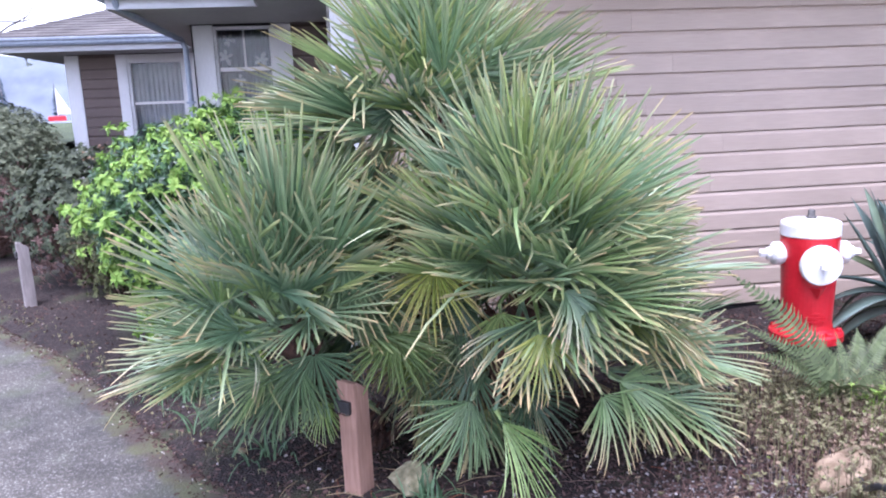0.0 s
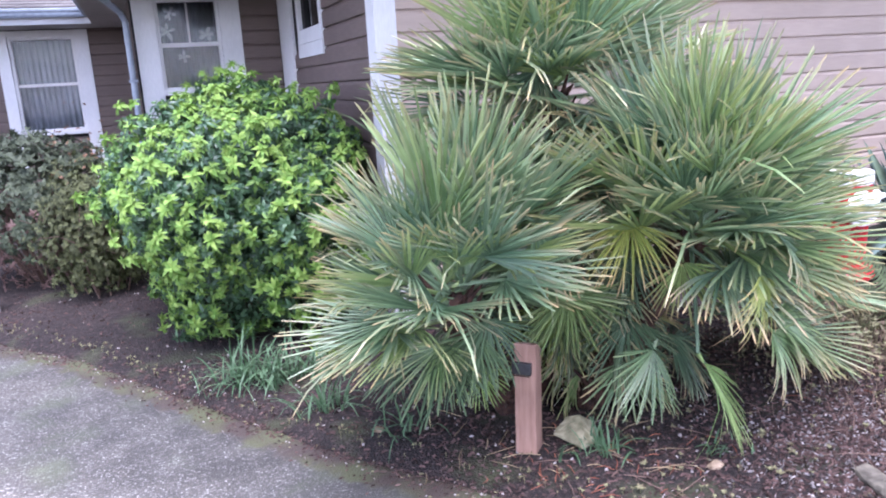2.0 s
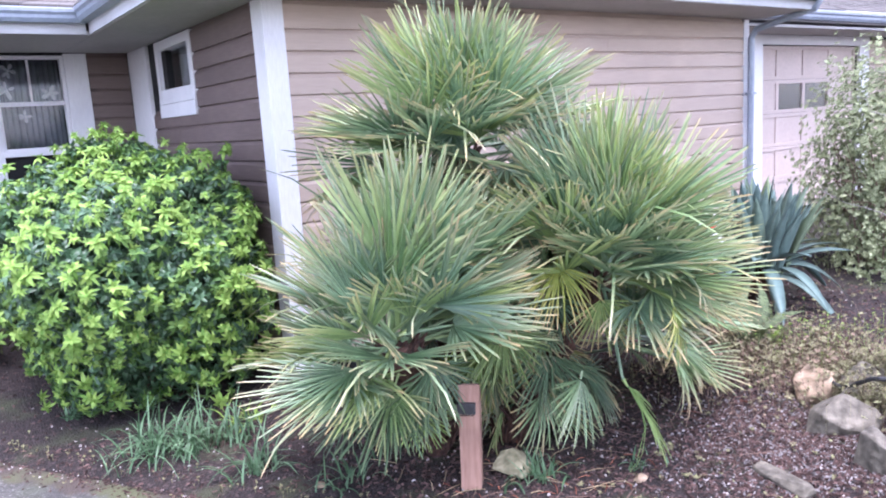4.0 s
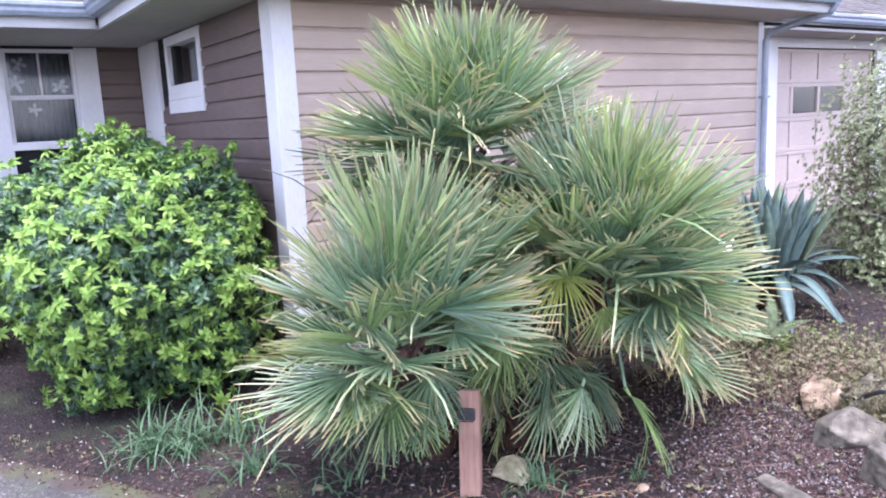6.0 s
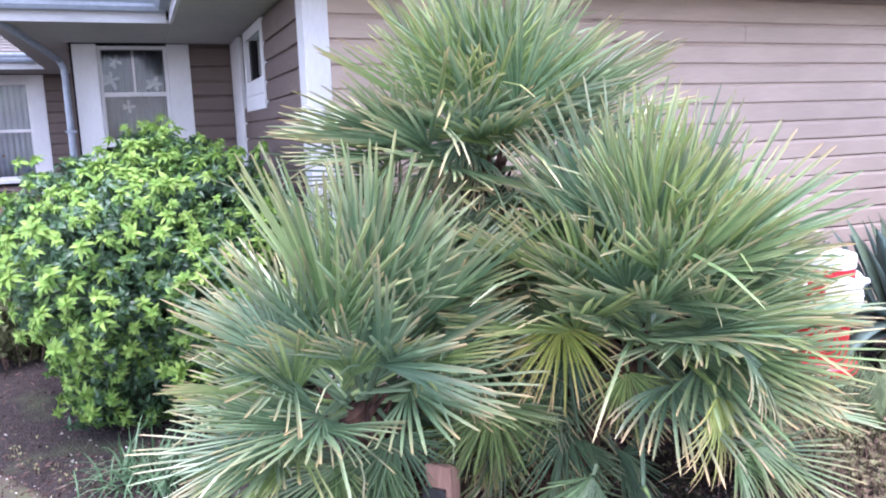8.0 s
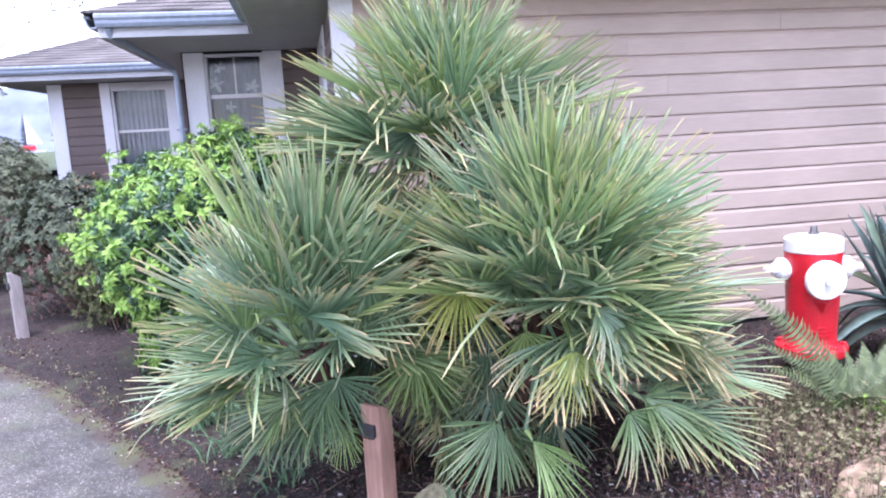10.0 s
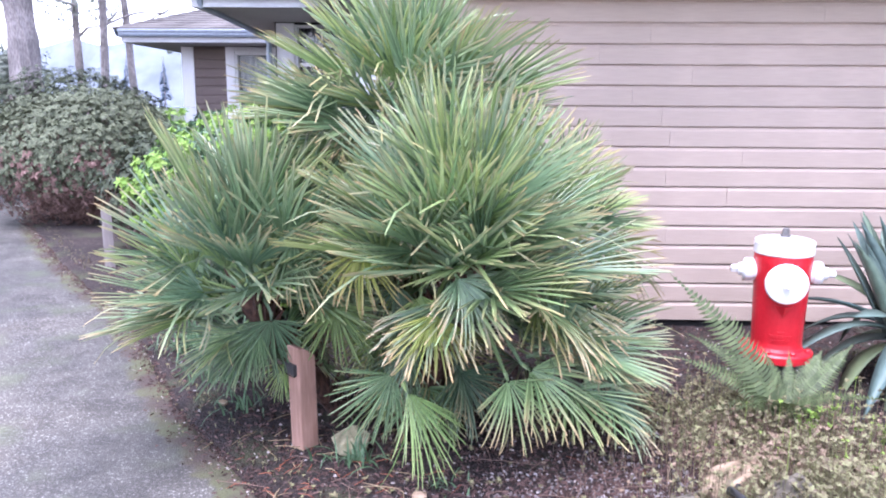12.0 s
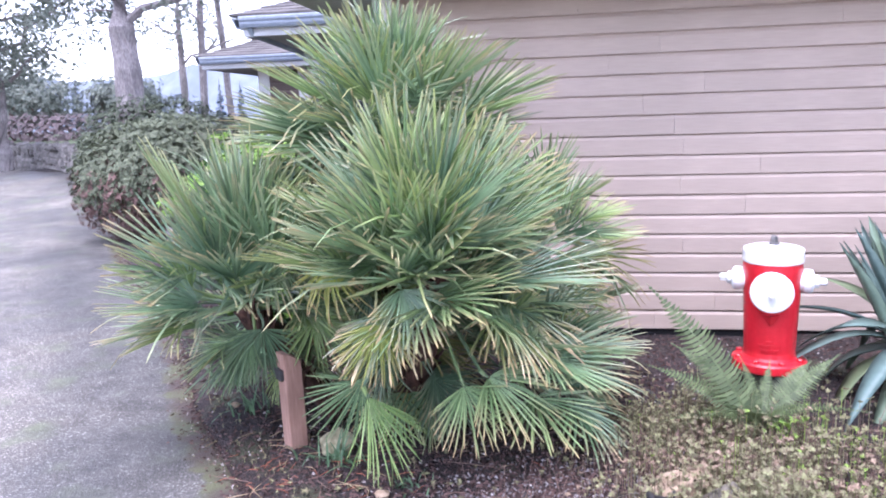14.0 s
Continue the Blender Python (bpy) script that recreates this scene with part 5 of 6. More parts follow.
place_rock("grey flat-faced rock edging the bed", 1.39, 1.87, 0.45, (0.16, 0.10, 0.115), -62, ROCK, 4, 20, 12)
place_rock("grey slanting rock behind the row", 2.02, 2.30, 0.5, (0.17, 0.10, 0.12), -30, ROCK, 15, 15, 12)
place_rock("long pale flat rock in the mulch", 1.03, 2.14, 0.62, (0.19, 0.055, 0.045), 74, ROCK, 6)
place_rock("grey rock edging the bed", 1.22, 1.62, 0.5, (0.14, 0.12, 0.11), 10, ROCK, 7)
place_rock("small brown stone half sunk in mulch", 0.62, 2.62, 0.5, (0.035, 0.03, 0.025), 0, ROCK_TAN, 8)
place_rock("small brown stone half sunk in mulch", -0.55, 3.62, 0.5, (0.03, 0.025, 0.02), 0, ROCK_TAN, 9)


# ---------------------------------------------------------------- pots and hose
def bowl_pot(m):
    p = thing("plant_pot", "large grey-green glazed stoneware bowl pot", "pot", m)
    part("bowl", lathe([(0.16, 0.0), (0.19, 0.02), (0.26, 0.16), (0.29, 0.28), (0.31, 0.30), (0.31, 0.325), (0.285, 0.33), (0.27, 0.29), (0.05, 0.24)], 36), STONEWARE, p, smooth=True)
    part("soil", lathe([(0.268, 0.24), (0.268, 0.272), (0.1, 0.285)], 24), MULCH, p, "dark potting soil")


bowl_pot(pose(1.86, 1.72, 0.02) @ Matrix.Diagonal((0.86, 0.86, 0.95, 1)))


def clay_pot(m):
    p = thing("plant_pot", "small terracotta pot with dry brown plant", "pot", m)
    part("pot", lathe([(0.10, 0.0), (0.13, 0.22), (0.145, 0.22), (0.148, 0.27), (0.13, 0.27), (0.12, 0.24), (0.02, 0.23)], 24), CLAY, p, smooth=True)
    bm = bmesh.new()
    r = random.Random(3)
    for _ in range(24):
        a = r.uniform(0, 6.28)
        tube([(0, 0, 0.22), (0.05 * math.cos(a), 0.05 * math.sin(a), 0.30), (0.13 * math.cos(a), 0.13 * math.sin(a), r.uniform(0.27, 0.36))], [0.006, 0.005, 0.002], 4, bm)
    part("dry_plant", bm, TWIG, p, "dry brown stalks")


clay_pot(pose(6.20, 5.35, 0.26) @ Matrix.Diagonal((0.85, 0.85, 0.85, 1)))
HOSE = [(1.75, 3.95), (1.92, 3.62), (1.98, 3.25), (2.01, 2.98), (2.03, 2.76), (1.97, 2.62)]
tagged(part("drip_hose", tube([(x, y, ground_z(x, y) + 0.012) for x, y in HOSE] + [(1.92, 2.44, 0.22), (1.84, 2.30, 0.22), (1.78, 2.20, 0.28), (1.75, 2.11, 0.34), (1.76, 2.02, 0.355), (1.79, 1.92, 0.34)], 0.012, 8), BLACK, smooth=True), "black plastic drip irrigation hose lying on mulch", "hose")


# ---------------------------------------------------------------- low plants
def frond(rng, length, bow):
    """A sword fern frond along +y, rising and bowing; narrow leaflets on both sides."""
    v, f = [], []

    def spine(t):
        return Vector((0, length * t, length * (0.12 * math.sin(t * math.pi) - bow * t * t)))

    n = 34
    for i in range(12):
        for s in (-0.004, 0.004):
            p = spine(i / 11)
            v.append((s * (1 - i / 13), p.y, p.z + 0.001))
    for i in range(11):
        f.append((2 * i, 2 * i + 1, 2 * i + 3, 2 * i + 2))
    for i in range(n):
        t = 0.10 + 0.88 * i / n
        p = spine(t)
        w = length * 0.115 * math.sin(math.pi * min(1, (t + 0.12) ** 0.75)) ** 0.8 * rng.uniform(0.85, 1.1) + 0.006
        for s in (-1, 1):
            b = len(v)
            tip = p + Vector((s * w, w * 0.28, -w * rng.uniform(0.0, 0.25)))
            mid = p + Vector((s * w * 0.45, w * 0.06, w * 0.05))
            o = Vector((0, length * 0.010, 0))
            v += [tuple(p - o), tuple(mid - o), tuple(tip), tuple(mid + o), tuple(p + o)]
            f.append((b, b + 1, b + 2, b + 3, b + 4) if s > 0 else (b + 4, b + 3, b + 2, b + 1, b))
    me = bpy.data.meshes.new("frond")
    me.from_pydata(v, [], f)
    me.materials.append(FERN)
    me.update()
    return me


frng = random.Random(8)
FRONDS = [frond(frng, 0.56, 0.25), frond(frng, 0.50, 0.15), frond(frng, 0.46, 0.5)]


def fern(x, y, fronds, label):
    t = thing("sword_fern", label, "fern", pose(x, y, ground_z(x, y)))
    for azimuth, elevation, k, s, roll in fronds:
        ob = part("frond", FRONDS[k], FERN, t)
        ob.matrix_local = leaf_pose((0, 0, 0.01), azimuth, elevation, roll) @ Matrix.Diagonal((s, s, s, 1))


fern(2.36, 3.14, [(160, 54, 1, 1.75, -55), (172, 34, 1, 1.2, -40), (140, 42, 0, 1.1, -30), (105, 66, 1, 0.75, 0), (60, 58, 1, 0.75, 20), (18, 42, 0, 1.05, 45), (40, 36, 0, 1.0, 30), (255, 44, 2, 0.9, 0), (225, 40, 2, 1.0, -20), (-25, 40, 2, 1.0, 30), (-70, 40, 2, 0.85, 0), (195, 28, 2, 1.0, -20)], "sword fern with arching fronds before a hydrant")


def tuft(x, y, blades, length, seed, label, name="bulb_tuft", material=None, spread=0.12):
    r = random.Random(seed)
    t = thing(name, label, "plant", pose(x, y, ground_z(x, y) - 0.01))
    v, f = [], []
    for _ in range(blades):
        a, lean, ln = r.uniform(0, 6.28), r.uniform(0.15, 1.15), length * r.uniform(0.55, 1.1)
        w = 0.0055 * r.uniform(0.7, 1.3)
        ox, oy = r.gauss(0, spread), r.gauss(0, spread * 0.7)
        d, side = Vector((math.cos(a), math.sin(a), 0)), Vector((-math.sin(a), math.cos(a), 0))
        b = len(v)
        for i in range(6):
            k = i / 5
            ang = lean * (0.35 + 1.1 * k)
            p = Vector((ox, oy, 0)) + d * ln * k * math.sin(ang) + Vector((0, 0, ln * k * math.cos(ang)))
            ww = w * (1 - 0.9 * k ** 3)
            v += [tuple(p - side * ww), tuple(p + Vector((0, 0, -0.3 * ww))), tuple(p + side * ww)]
        for i in range(5):
            q = b + 3 * i
            f += [(q, q + 1, q + 4, q + 3), (q + 1, q + 2, q + 5, q + 4)]
    me = bpy.data.meshes.new("blades")
    me.from_pydata(v, [], f)
    me.materials.append(material or BLADE)
    me.update()
    tagged(part("foliage", me, BLADE, t), kind="stuff")


tuft(-1.02, 4.62, 130, 0.34, 1, "tuft of blue-green bulb leaves at the path edge", spread=0.15)
tuft(-0.72, 4.52, 60, 0.28, 7, "tuft of blue-green bulb leaves under the shrub", spread=0.10)
tuft(-0.72, 4.02, 45, 0.26, 2, "small tuft of bulb leaves by the palm", spread=0.07)
tuft(0.30, 2.98, 40, 0.17, 3, "small grassy tuft at a rock", spread=0.06)
tuft(0.75, 2.72, 16, 0.10, 4, "few short bulb shoots in mulch", spread=0.09)
tuft(-0.50, 4.72, 30, 0.2, 5, "yellowish shoots under the shrub", material=HERB_BRIGHT, spread=0.08)
tuft(-0.42, 3.55, 25, 0.2, 6, "few blades of grass by the palm", spread=0.08)

# A mat of low herbs by the hydrant and towards the street.
hr = random.Random(17)
W_HERB = [whorl(6, 0.032, 0.016, 35, hr) for _ in range(3)]


def herb_mat(name, label, count, where, material, height, seed, size=(0.6, 1.2)):
    r = random.Random(seed)
    v, f = [], []
    while count > 0:
        x, y = where(r)
        if y < edge_y(x) + 0.12:
            count -= 1
            continue
        h = height * r.random() ** 1.4 * (0.6 + 0.9 * max(0, noise.noise((x * 3, y * 3, seed)) + 0.3))
        q = Vector((x, y, ground_z(x, y) + 0.01 + h))
        m = turned(q, (r.uniform(-0.6, 0.6), r.uniform(-0.6, 0.6), 1), r.uniform(0, 6.28), r.uniform(*size))
        tv, tf = r.choice(W_HERB)
        b = len(v)
        v += (np.array(tv) @ np.array(m.to_3x3()).T + np.array(m.translation)).tolist()
        f += [tuple(b + k for k in face) for face in tf]
        # a thin stalk
        b = len(v)
        v += [(x - 0.0015, y, ground_z(x, y) - 0.01), (x + 0.0015, y, ground_z(x, y) - 0.01), (q.x + 0.001, q.y, q.z), (q.x - 0.001, q.y, q.z)]
        f.append((b, b + 1, b + 2, b + 3))
        count -= 1
    me = bpy.data.meshes.new(name)
    me.from_pydata(v, [], f)
    me.materials.append(material)
    me.update()
    return tagged(new(name, me), label, "ground cover", kind="stuff")


herb_mat("low_herbs", "mat of small grey-green herbs on the bed", 1150, lambda r: (r.gauss(2.38, 0.32), r.gauss(2.72, 0.26)), HERB, 0.16, 51, (0.35, 0.75))
herb_mat("low_herbs", "small herbs before the edging stones", 900, lambda r: (r.gauss(2.15, 0.20), r.gauss(2.34, 0.09)), HERB, 0.20, 56, (0.35, 0.75))
herb_mat("low_herbs", "loose small herbs and dry bits by the palm", 1200, lambda r: (r.gauss(2.05, 0.26), r.gauss(3.12, 0.24)), HERB, 0.13, 58, (0.3, 0.65))
DRYHERB = foliage("dry_herb", (0.15, 0.10, 0.075), (0.34, 0.26, 0.18), 0.8, 0.2, 0.15)
herb_mat("dry_herbs", "dry straw-brown herbs between the green ones", 850, lambda r: (r.gauss(2.25, 0.32), r.gauss(2.70, 0.28)), DRYHERB, 0.12, 59, (0.3, 0.65))
herb_mat("low_herbs", "small herbs over the edging stones", 700, lambda r: (r.gauss(2.05, 0.16), r.gauss(2.12, 0.10)), HERB, 0.30, 60, (0.35, 0.75))
herb_mat("low_herbs", "yellowish green herbs among the others", 200, lambda r: (r.gauss(2.7, 0.4), r.gauss(2.7, 0.3)), HERB_BRIGHT, 0.17, 57, (0.3, 0.6))
herb_mat("low_herbs", "patch of bright green seedlings by stones", 16, lambda r: (r.gauss(2.46, 0.04), r.gauss(3.03, 0.04)), HERB_BRIGHT, 0.12, 52, (0.8, 1.3))
herb_mat("low_herbs", "bright broad-leaved seedlings near the street", 90, lambda r: (r.gauss(2.75, 0.16), r.gauss(2.05, 0.12)), HERB_BRIGHT, 0.07, 53, (1.2, 2.0))
herb_mat("low_herbs", "thin scattered weeds in the mulch", 700, lambda r: (r.uniform(0.2, 4.6), r.uniform(1.5, 4.2)), HERB, 0.03, 54, (0.4, 0.8))
herb_mat("low_herbs", "moss and small weeds along the path edge", 420, lambda r: (lambda x: (x, edge_y(x) + 0.06 + abs(r.gauss(0, 0.2))))(r.uniform(-4.5, 1.3)), HERB, 0.012, 55, (0.25, 0.5))


# ---------------------------------------------------------------- mulch chips
def chips(name, label, count, material, seed, size, where):
    r = random.Random(seed)
    v, f = [], []
    for _ in range(count):
        x, y = where(r)
        if y < edge_y(x) + 0.04:
            continue
        l, w, h = r.uniform(*size), r.uniform(size[0] * 0.3, size[0]), r.uniform(0.002, 0.006)
        m = pose(x, y, ground_z(x, y) + 0.006, r.uniform(-25, 25), r.uniform(-25, 25), r.uniform(0, 360))
        b = len(v)
        v += [tuple(m @ Vector(p)) for p in ((-l, -w, -h), (l, -w * 0.7, -h), (l * 0.8, w, -h), (-l * 0.9, w * 0.8, -h), (-l * 0.5, 0, h), (l * 0.6, 0, h))]
        f += [(b, b + 1, b + 5, b + 4), (b + 1, b + 2, b + 5), (b + 2, b + 3, b + 4, b + 5), (b + 3, b, b + 4)]
    me = bpy.data.meshes.new(name)
    me.from_pydata(v, [], f)
    me.materials.append(material)
    me.update()
    return tagged(new(name, me), label, "mulch", kind="stuff")


bed = lambda r: (r.uniform(-3.4, 4.2), r.uniform(1.4, 5.1) if r.random() < 0.8 else r.uniform(4.5, 7.2))
front = lambda r: (r.uniform(-0.4, 2.6), r.uniform(1.8, 3.9))
chips("bark_chips", "reddish brown bark chips over the bed", 16000, CHIP, 61, (0.006, 0.020), bed)
chips("pale_chips", "pale wood and shell chips over the bed", 1100, PALE_CHIP, 62, (0.004, 0.012), bed)
chips("bark_chips", "reddish brown bark chips by the palm", 4200, CHIP, 63, (0.005, 0.018), front)
chips("pale_chips", "pale chips on the mulch by the palm", 280, PALE_CHIP, 64, (0.004, 0.011), front)
gravelly = lambda r: (r.gauss(1.45, 0.42), r.gauss(2.25, 0.38))
chips("bark_chips", "brown bark chips between the gravel", 5000, CHIP, 67, (0.006, 0.022), gravelly)
chips("gravel", "pale grey gravel mixed into the mulch", 450, PALE_CHIP, 65, (0.004, 0.010), gravelly)
chips("gravel", "dull grey gravel mixed into the mulch", 2600, GREY_CHIP, 66, (0.005, 0.013), gravelly)


def spill(count, material, seed, size, label):
    """Chips and soil that lie on the path along its planted edge."""
    r = random.Random(seed)
    v, f = [], []
    for _ in range(count):
        x = r.uniform(-6.0, 2.0)
        off = abs(r.gauss(0, 0.075))
        y = edge_y(x) + 0.05
        x, y = x - 0.62 * off, y - 0.78 * off
        l, w, h = r.uniform(*size), r.uniform(size[0] * 0.4, size[0]), 0.003
        m = pose(x, y, path_z(x, y) + 0.004, r.uniform(-15, 15), r.uniform(-15, 15), r.uniform(0, 360))
        b = len(v)
        v += [tuple(m @ Vector(p)) for p in ((-l, -w, -h), (l, -w * 0.7, -h), (l * 0.8, w, -h), (-l * 0.9, w * 0.8, -h), (-l * 0.5, 0, h), (l * 0.6, 0, h))]
        f += [(b, b + 1, b + 5, b + 4), (b + 1, b + 2, b + 5), (b + 2, b + 3, b + 4, b + 5), (b + 3, b, b + 4)]
    me = bpy.data.meshes.new("spilled_chips")
    me.from_pydata(v, [], f)
    me.materials.append(material)
    me.update()
    return tagged(new("spilled_chips", me), label, "mulch", kind="stuff")


spill(3600, CHIP, 65, (0.004, 0.015), "dark bark chips spilled on the path edge")
spill(220, HERB, 66, (0.004, 0.012), "bits of moss on the path edge")
spill(500, PALE_CHIP, 67, (0.003, 0.008), "pale chips spilled on the path edge")


def litter(name, label, count, material, seed, where, length):
    r = random.Random(seed)
    bm = bmesh.new()
    for _ in range(count):
        x, y = where(r)
        a, l = r.uniform(0, 6.28), r.uniform(*length)
        z = ground_z(x, y) + 0.008
        d = Vector((math.cos(a), math.sin(a), 0))
        tube([Vector((x, y, z)), Vector((x, y, z + 0.006)) + d * l * 0.5 + Vector((r.uniform(-0.01, 0.01), r.uniform(-0.01, 0.01), 0)), Vector((x, y, z)) + d * l], [0.002, 0.0025, 0.001], 4, bm)
    return tagged(part(name, bm, material), label, "litter", kind="stuff")


litter("twigs", "dry twigs and straw lying on the mulch", 90, TWIG, 71, front, (0.08, 0.3))
def stalks(name, label, count, material, seed, where, height):
    """Thin upright dry stalks."""
    r = random.Random(seed)
    bm = bmesh.new()
    for _ in range(count):
        x, y = where(r)
        h = height * r.uniform(0.4, 1.1)
        p = Vector((x, y, ground_z(x, y) - 0.01))
        lean = Vector((r.uniform(-0.5, 0.5), r.uniform(-0.5, 0.5), 1)) * h
        tube([p, p + lean * 0.5 + Vector((r.uniform(-0.015, 0.015), r.uniform(-0.015, 0.015), 0)), p + lean], [0.0022, 0.0018, 0.001], 4, bm)
    return tagged(part(name, bm, material), label, "dry stalks", kind="stuff")


stalks("dry_stalks", "thin dry brown stalks among the herbs", 620, TWIG, 73, lambda r: (r.gauss(2.3, 0.5), r.gauss(2.7, 0.32)), 0.15)
litter("dry_fronds", "dry straw-coloured palm bits on the mulch", 55, PALM_DEAD, 72, lambda r: (r.gauss(0.0, 0.45), r.gauss(2.98, 0.22)), (0.06, 0.22))

RUST = foliage("rusty_litter", (0.15, 0.05, 0.03), (0.30, 0.12, 0.07), 0.85, 0.2, 0.05)
litter("rusty_litter", "rust-brown needles and leaf bits on the mulch", 60, RUST, 74, lambda r: (r.gauss(0.15, 0.40), r.gauss(2.90, 0.22)), (0.03, 0.11))


# ---------------------------------------------------------------- saplings and trees
def limb(bm, a, b, r0, r1, rng, wobble=0.1, n=6, sides=7):
    a, b = Vector(a), Vector(b)
    pts = [a.lerp(b, i / n) + Vector((rng.uniform(-1, 1), rng.uniform(-1, 1), rng.uniform(-0.5, 0.5))) * wobble * (0 if i == 0 else 1) for i in range(n + 1)]
    tube(pts, [r0 + (r1 - r0) * i / n for i in range(n + 1)], sides, bm)
    return pts


def tree(name, label, base, height, r0, seed, limbs, clumps, clump_size, leaf=0.12, spread=0.35, lean=(0, 0), start=0.45, leaves=40):
    r = random.Random(seed)
    t = thing(name, label, "tree")
    bm = bmesh.new()
    top = Vector(base) + Vector((lean[0], lean[1], height))
    pts = limb(bm, Vector(base) - Vector((0, 0, 0.3)), top, r0, r0 * 0.6, r, r0 * 0.12, 10, 10)
    ends = []
    for i in range(limbs):
        k = start + (0.98 - start) * (i + r.random()) / limbs
        p = pts[int(k * 10)]
        a = i * 2.4 + r.uniform(-0.5, 0.5)
        l = height * spread * r.uniform(0.6, 1.2)
        e = p + Vector((math.cos(a) * l, math.sin(a) * l, l * r.uniform(0.1, 0.75)))
        q = limb(bm, p, e, r0 * 0.3, r0 * 0.05, r, l * 0.06, 6, 6)
        for _ in range(4):
            s = q[r.randint(2, 5)]
            e2 = s + Vector((r.uniform(-1, 1), r.uniform(-1, 1), r.uniform(-0.3, 0.8))) * l * 0.4
            limb(bm, s, e2, r0 * 0.09, r0 * 0.02, r, l * 0.05, 4, 5)
            ends.append(e2)
        ends += q[4:]
    part("trunk", bm, BARK, t)
    if clumps:
        v, f = [], []
        tv, tf = leaf_shape(leaf, leaf * 0.5, 0.2, 0.1, 2)
        for _ in range(clumps):
            c = r.choice(ends) + Vector((r.gauss(0, 1), r.gauss(0, 1), r.gauss(0, 0.7))) * clump_size * 0.6
            for _ in range(leaves):
                m = turned(c + Vector((r.gauss(0, 1), r.gauss(0, 1), r.gauss(0, 0.6))) * clump_size * 0.45, (r.gauss(0, 1), r.gauss(0, 1), r.gauss(0.3, 1)), r.uniform(0, 6.28), r.uniform(0.7, 1.4))
                b = len(v)
                v += (np.array(tv) @ np.array(m.to_3x3()).T + np.array(m.translation)).tolist()
                f += [tuple(b + k for k in face) for face in tf]
        me = bpy.data.meshes.new("crown")
        me.from_pydata(v, [], f)
        me.materials.append(HAZED_LEAF)
        me.update()
        tagged(part("crown", me, HAZED_LEAF, t), kind="stuff")
    return t


tree("oak_tree", "big tree with thick pale grey trunk beyond the path", (-9.4, 17.3, 0.3), 10.0, 0.38, 81, 14, 170, 0.7, 0.12, 0.42, start=0.45, leaves=80)
tree("oak_tree", "slender grey tree beyond the path", (-9.6, 21.5, 0.4), 9.0, 0.13, 82, 9, 16, 0.6, 0.15, 0.3, lean=(0.4, 0))
tree("oak_tree", "slender nearly bare tree behind the far wing", (-9.0, 22.5, 0.4), 8.5, 0.12, 83, 9, 10, 0.6, 0.15, 0.3, lean=(-0.5, 0))
tree("oak_tree", "leafy tree at the far side of the path", (-14.5, 19.0, 0.4), 9.0, 0.22, 84, 16, 240, 0.7, 0.14, 0.42, start=0.28, leaves=70)
tree("oak_tree", "nearly bare tree beyond the dark shrubs", (-12.5, 26.0, 0.4), 9.0, 0.16, 85, 12, 50, 0.7, 0.12, 0.36, leaves=70)
tree("sapling", "thin bare sapling stem among shrubs", (3.62, 2.75, 0.18), 2.7, 0.016, 86, 9, 0, 0.3, spread=0.24, lean=(0.42, 0.10), start=0.3)


# ---------------------------------------------------------------- stone wall, distance
WALLSTONE = surface("wall_stone", (0.08, 0.072, 0.066), (0.27, 0.25, 0.23), 0.9, 12, 2, 0.6, stain=0.35, each=0.4)


def stone_wall():
    w = thing("stone_wall", "low rough stone wall beyond the path", "stone wall")
    r = random.Random(91)
    line = [Vector((-26, 22.6, 0)), Vector((-19, 22.2, 0)), Vector((-16.3, 21.1, 0)), Vector((-14.4, 20.1, 0)), Vector((-12.3, 18.6, 0)), Vector((-10.8, 17.2, 0)), Vector((-9.6, 15.9, 0))]
    variants = []
    for k in range(6):
        bm = bmesh.new()
        bmesh.ops.create_cube(bm, size=1.0)
        bmesh.ops.subdivide_edges(bm, edges=bm.edges[:], cuts=1, use_grid_fill=True)
        for v in bm.verts:
            v.co += Vector((r.uniform(-0.07, 0.07), r.uniform(-0.07, 0.07), r.uniform(-0.07, 0.07)))
            v.co = v.co * (0.86 if v.co.length > 0.7 else 1.0)
        variants.append(mesh_of("stone", bm, WALLSTONE))
    for a, b in zip(line, line[1:]):
        d = b - a
        n = int(d.length / 0.30)
        ang = math.degrees(math.atan2(d.y, d.x))
        for i in range(n):
            for row in range(4):
                p = a.lerp(b, (i + 0.5 + 0.4 * (row % 2)) / n)
                z = path_z(p.x, p.y)
                ob = part("stone", variants[r.randint(0, 5)], WALLSTONE, w)
                ob.matrix_world = pose(p.x, p.y, z + 0.05 + 0.185 * row + r.uniform(-0.04, 0.04), r.uniform(-16, 16), r.uniform(-22, 22), ang + r.uniform(-14, 14)) @ Matrix.Diagonal((r.uniform(0.2, 0.46), 0.36, r.uniform(0.16, 0.34), 1))


stone_wall()
lawn = sheet("lawn", [-40 + 1 * i for i in range(34)], [20 + 1 * i for i in range(32)], lambda x, y: 1.02 + 0.012 * (y - 20), lambda x, y: y > 22.8 or y > 8.3 - 0.86 * x)
lawn.materials.append(GRASS)
tagged(new("lawn", lawn), "strip of pale lawn beyond the stone wall", "lawn", kind="structure")

# Reddish brown lightened so that the colour carries the distance haze.
HAZED_HEDGE = foliage("hazed_brown_hedge", (0.11, 0.088, 0.094), (0.20, 0.158, 0.158), 0.7, 0.2, 0.2)
W_FAR = [whorl(6, 0.22, 0.10, 20, srng) for _ in range(3)]
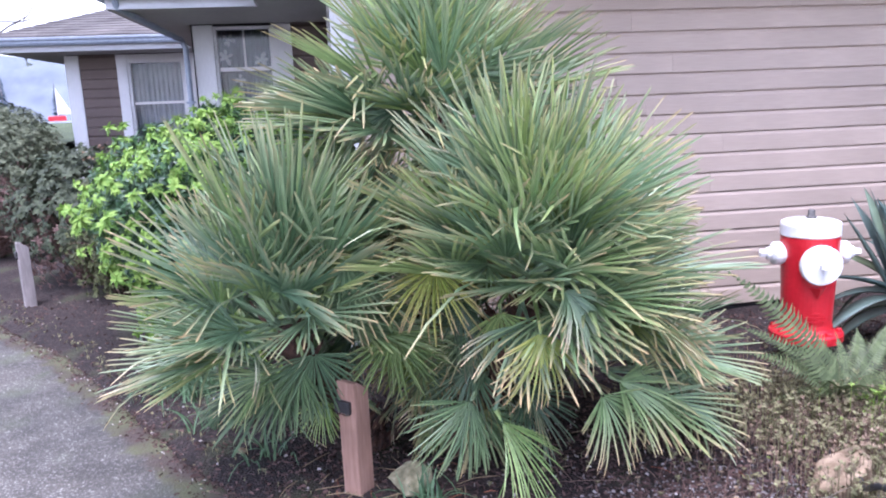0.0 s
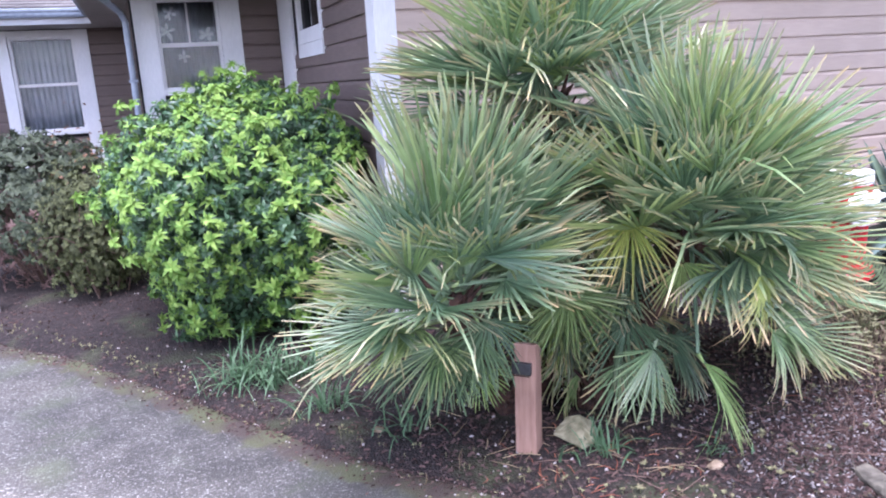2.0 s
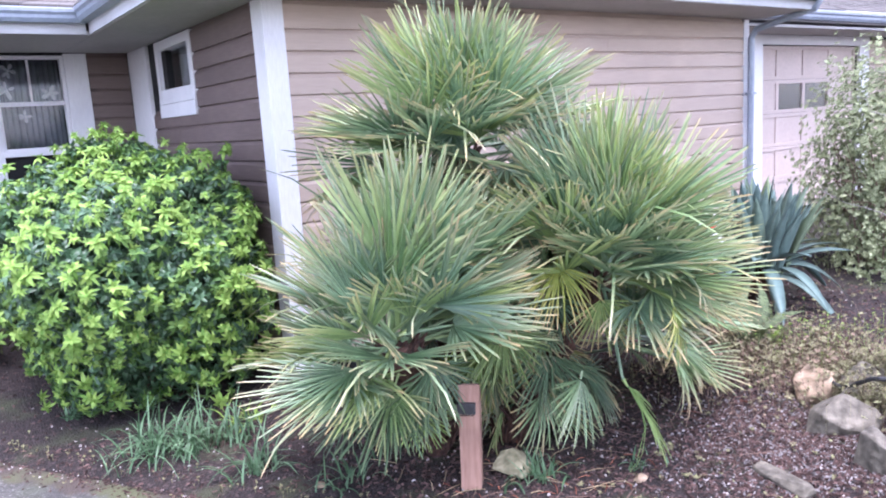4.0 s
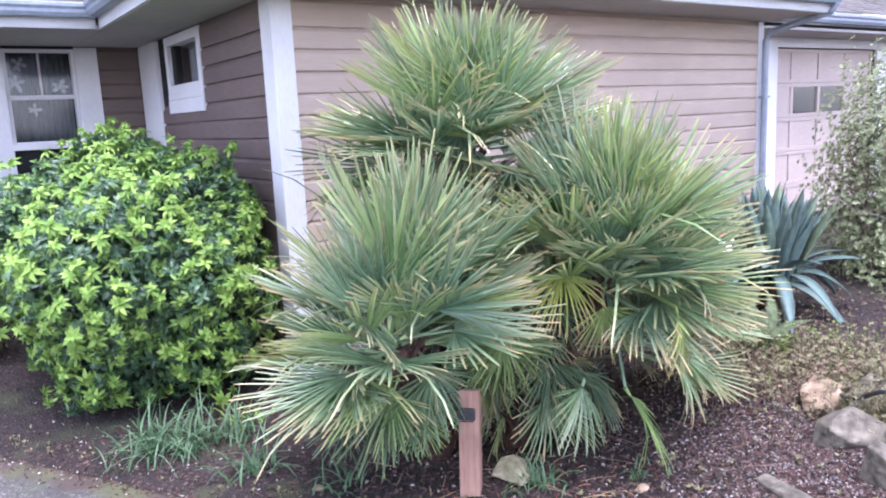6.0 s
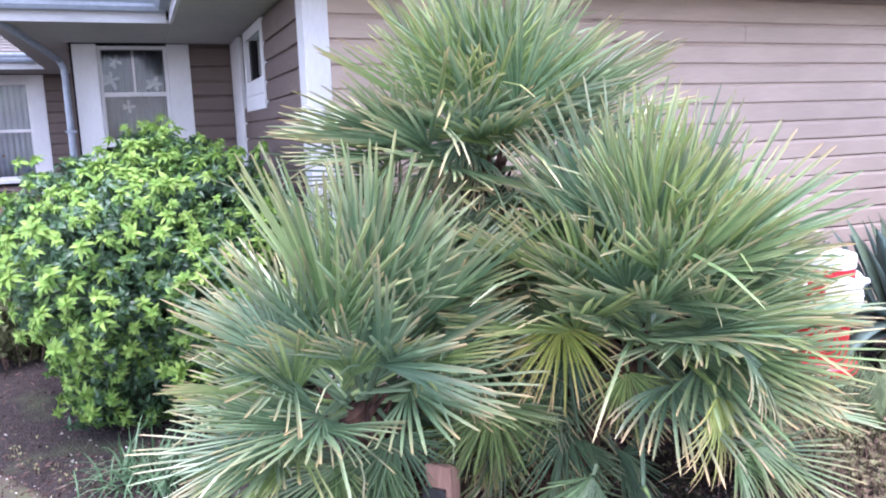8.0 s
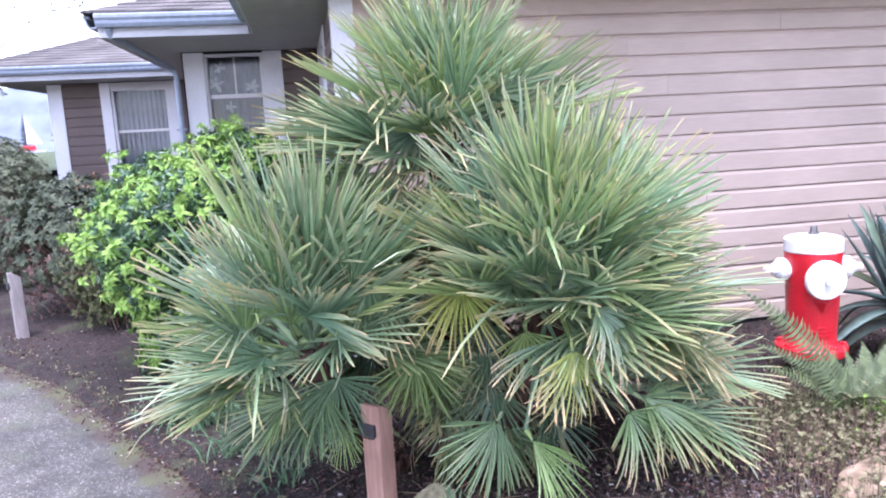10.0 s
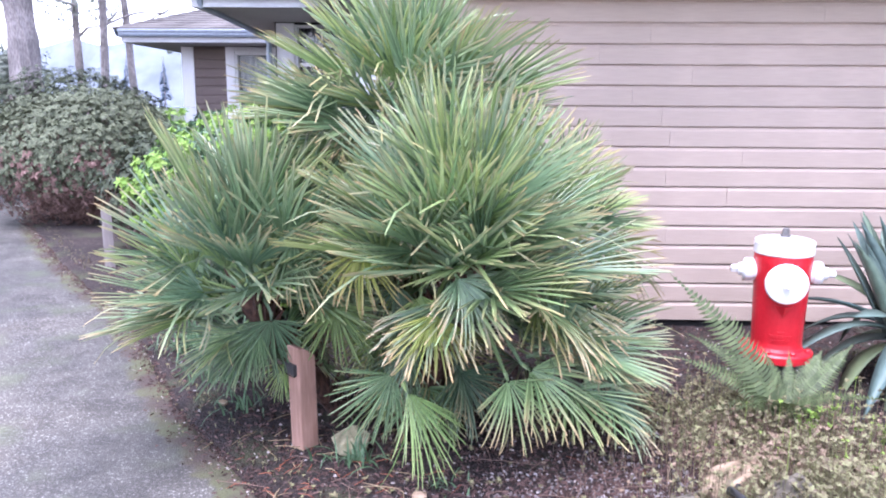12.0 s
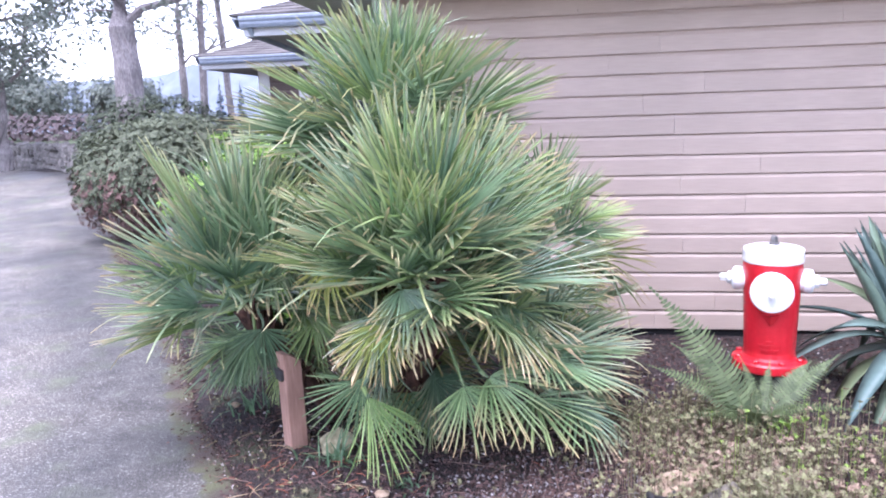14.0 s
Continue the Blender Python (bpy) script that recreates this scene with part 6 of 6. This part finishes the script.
shrub("far_hedge", "reddish brown far hedge beyond the lawn", (-23, 31, 1.25), (9, 1.2, 1.0), [
    ("leaves", "reddish brown leaves", HAZED_HEDGE, W_FAR, 3600, (0.8, 1.06), (0.35, 0.8), 0.2)], (-23, 31, 0.6), 10, 95, 0.3, category="hedge", stem_radius=0.03)


for cx, cy, cz, rx, rz, seed in ((-24.6, 33, 3.0, 2.6, 1.5, 96), (-29, 35, 3.6, 3.2, 2.2, 97), (-21.3, 36, 3.0, 1.8, 1.2, 98)):
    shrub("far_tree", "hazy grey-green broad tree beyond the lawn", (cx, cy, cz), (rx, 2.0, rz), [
        ("crown", "grey-green foliage", HAZED_LEAF, W_FAR, 2600, (0.5, 1.12), (0.4, 0.9), 0.2)], (cx, cy, 0.5), 8, seed, 0.4, category="tree", stem_radius=0.06)


def conifer(x, y, z, h, seed):
    r = random.Random(seed)
    t = thing("conifer", "dark hazy conifer in the distance", "tree", group="far conifers")
    part("trunk", tube([(x, y, z - 1), (x, y, z + h)], [h * 0.02, h * 0.004], 6), BARK, t)
    v, f = [], []
    for i in range(220):
        k = r.random() ** 0.8
        a, l = r.uniform(0, 6.28), h * 0.2 * (1 - k) * r.uniform(0.5, 1.1) + 0.1
        c = Vector((x, y, z + h * (0.1 + 0.9 * k)))
        d = Vector((math.cos(a), math.sin(a), -0.25))
        s = Vector((-math.sin(a), math.cos(a), 0)) * l * 0.28
        b = len(v)
        v += [tuple(c), tuple(c + d * l * 0.6 + s), tuple(c + d * l), tuple(c + d * l * 0.6 - s), tuple(c + d * l * 0.5 - Vector((0, 0, l * 0.12)))]
        f += [(b, b + 1, b + 4), (b + 1, b + 2, b + 4), (b + 2, b + 3, b + 4), (b + 3, b, b + 4)]
    me = bpy.data.meshes.new("crown")
    me.from_pydata(v, [], f)
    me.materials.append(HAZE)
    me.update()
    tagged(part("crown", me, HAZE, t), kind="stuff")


# Blue-grey tones paint the distance haze into the conifers.
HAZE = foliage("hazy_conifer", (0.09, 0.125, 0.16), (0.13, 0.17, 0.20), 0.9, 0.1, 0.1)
crng = random.Random(12)
for i in range(26):
    conifer(-430 + 15 * i + crng.uniform(-6, 6), 300 + crng.uniform(-12, 12), 1.0, crng.uniform(13, 26), 100 + i)

WATER = surface("lake_water", (0.10, 0.14, 0.19), (0.13, 0.17, 0.22), 0.12, 0.8, 0.05, 0.15, stain=0.1)
lake = sheet("water", [-420 + 20 * i for i in range(22)], [58 + 20 * i for i in range(19)], lambda x, y: 0.68)
lake.materials.append(WATER)
tagged(new("water", lake), "pale blue lake water in the distance", "water", kind="structure")


def sailboat(m):
    b = thing("sailboat", "distant white sailboat with red cover", "boat", m)
    bm = bmesh.new()
    rows = []
    for i in range(9):
        k = i / 8 * 2 - 1
        w = 0.75 * (1 - abs(k) ** 2.5) + 0.02
        rows.append([bm.verts.new((k * 2.2, -w, 0.55)), bm.verts.new((k * 2.0, -w * 0.6, -0.1)), bm.verts.new((k * 2.0, w * 0.6, -0.1)), bm.verts.new((k * 2.2, w, 0.55))])
    for p, q in zip(rows, rows[1:]):
        for e in range(4):
            bm.faces.new((p[e], p[(e + 1) % 4], q[(e + 1) % 4], q[e]))
    bm.faces.new(rows[0])
    bm.faces.new(rows[-1][::-1])
    bmesh.ops.recalc_face_normals(bm, faces=bm.faces)
    part("hull", bm, WHITE, b)
    part("cabin_cover", box(-1.3, 1.0, -0.5, 0.5, 0.56, 1.25, 0.15), RED, b, "red canvas cover")
    part("mast", tube([(0, 0, 0.5), (0, 0, 5.2)], [0.06, 0.03], 6), TRIM, b)
    sail = bmesh.new()
    vs = [sail.verts.new(p) for p in ((0.06, -0.02, 1.5), (1.9, -0.02, 1.5), (0.06, -0.02, 5.0), (0.06, 0.02, 1.5), (1.9, 0.02, 1.5), (0.06, 0.02, 5.0))]
    for f in ((0, 1, 2), (5, 4, 3), (0, 3, 4, 1), (1, 4, 5, 2), (2, 5, 3, 0)):
        sail.faces.new([vs[k] for k in f])
    part("sail", sail, TRIM, b)


sailboat(pose(-37.6, 114.0, 0.75, 0, 0, 15))

# Haze over the wooded slope is painted in as blue-grey colour.
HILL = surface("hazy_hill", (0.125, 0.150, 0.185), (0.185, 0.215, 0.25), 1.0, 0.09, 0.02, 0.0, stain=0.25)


def hills():
    bm = bmesh.new()
    prev = None
    for i in range(91):
        x = -900 + 18 * i
        h = 35 + 10 * noise.noise((x * 0.008, 2.0, 0)) + 5 * noise.noise((x * 0.04, 5, 0)) + 1.6 * noise.noise((x * 0.3, 7, 0))
        a, b = bm.verts.new((x, 420, -6)), bm.verts.new((x, 460, h))
        if prev:
            bm.faces.new((prev[0], a, b, prev[1]))
        prev = (a, b)
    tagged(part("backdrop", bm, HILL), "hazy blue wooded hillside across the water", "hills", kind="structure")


hills()
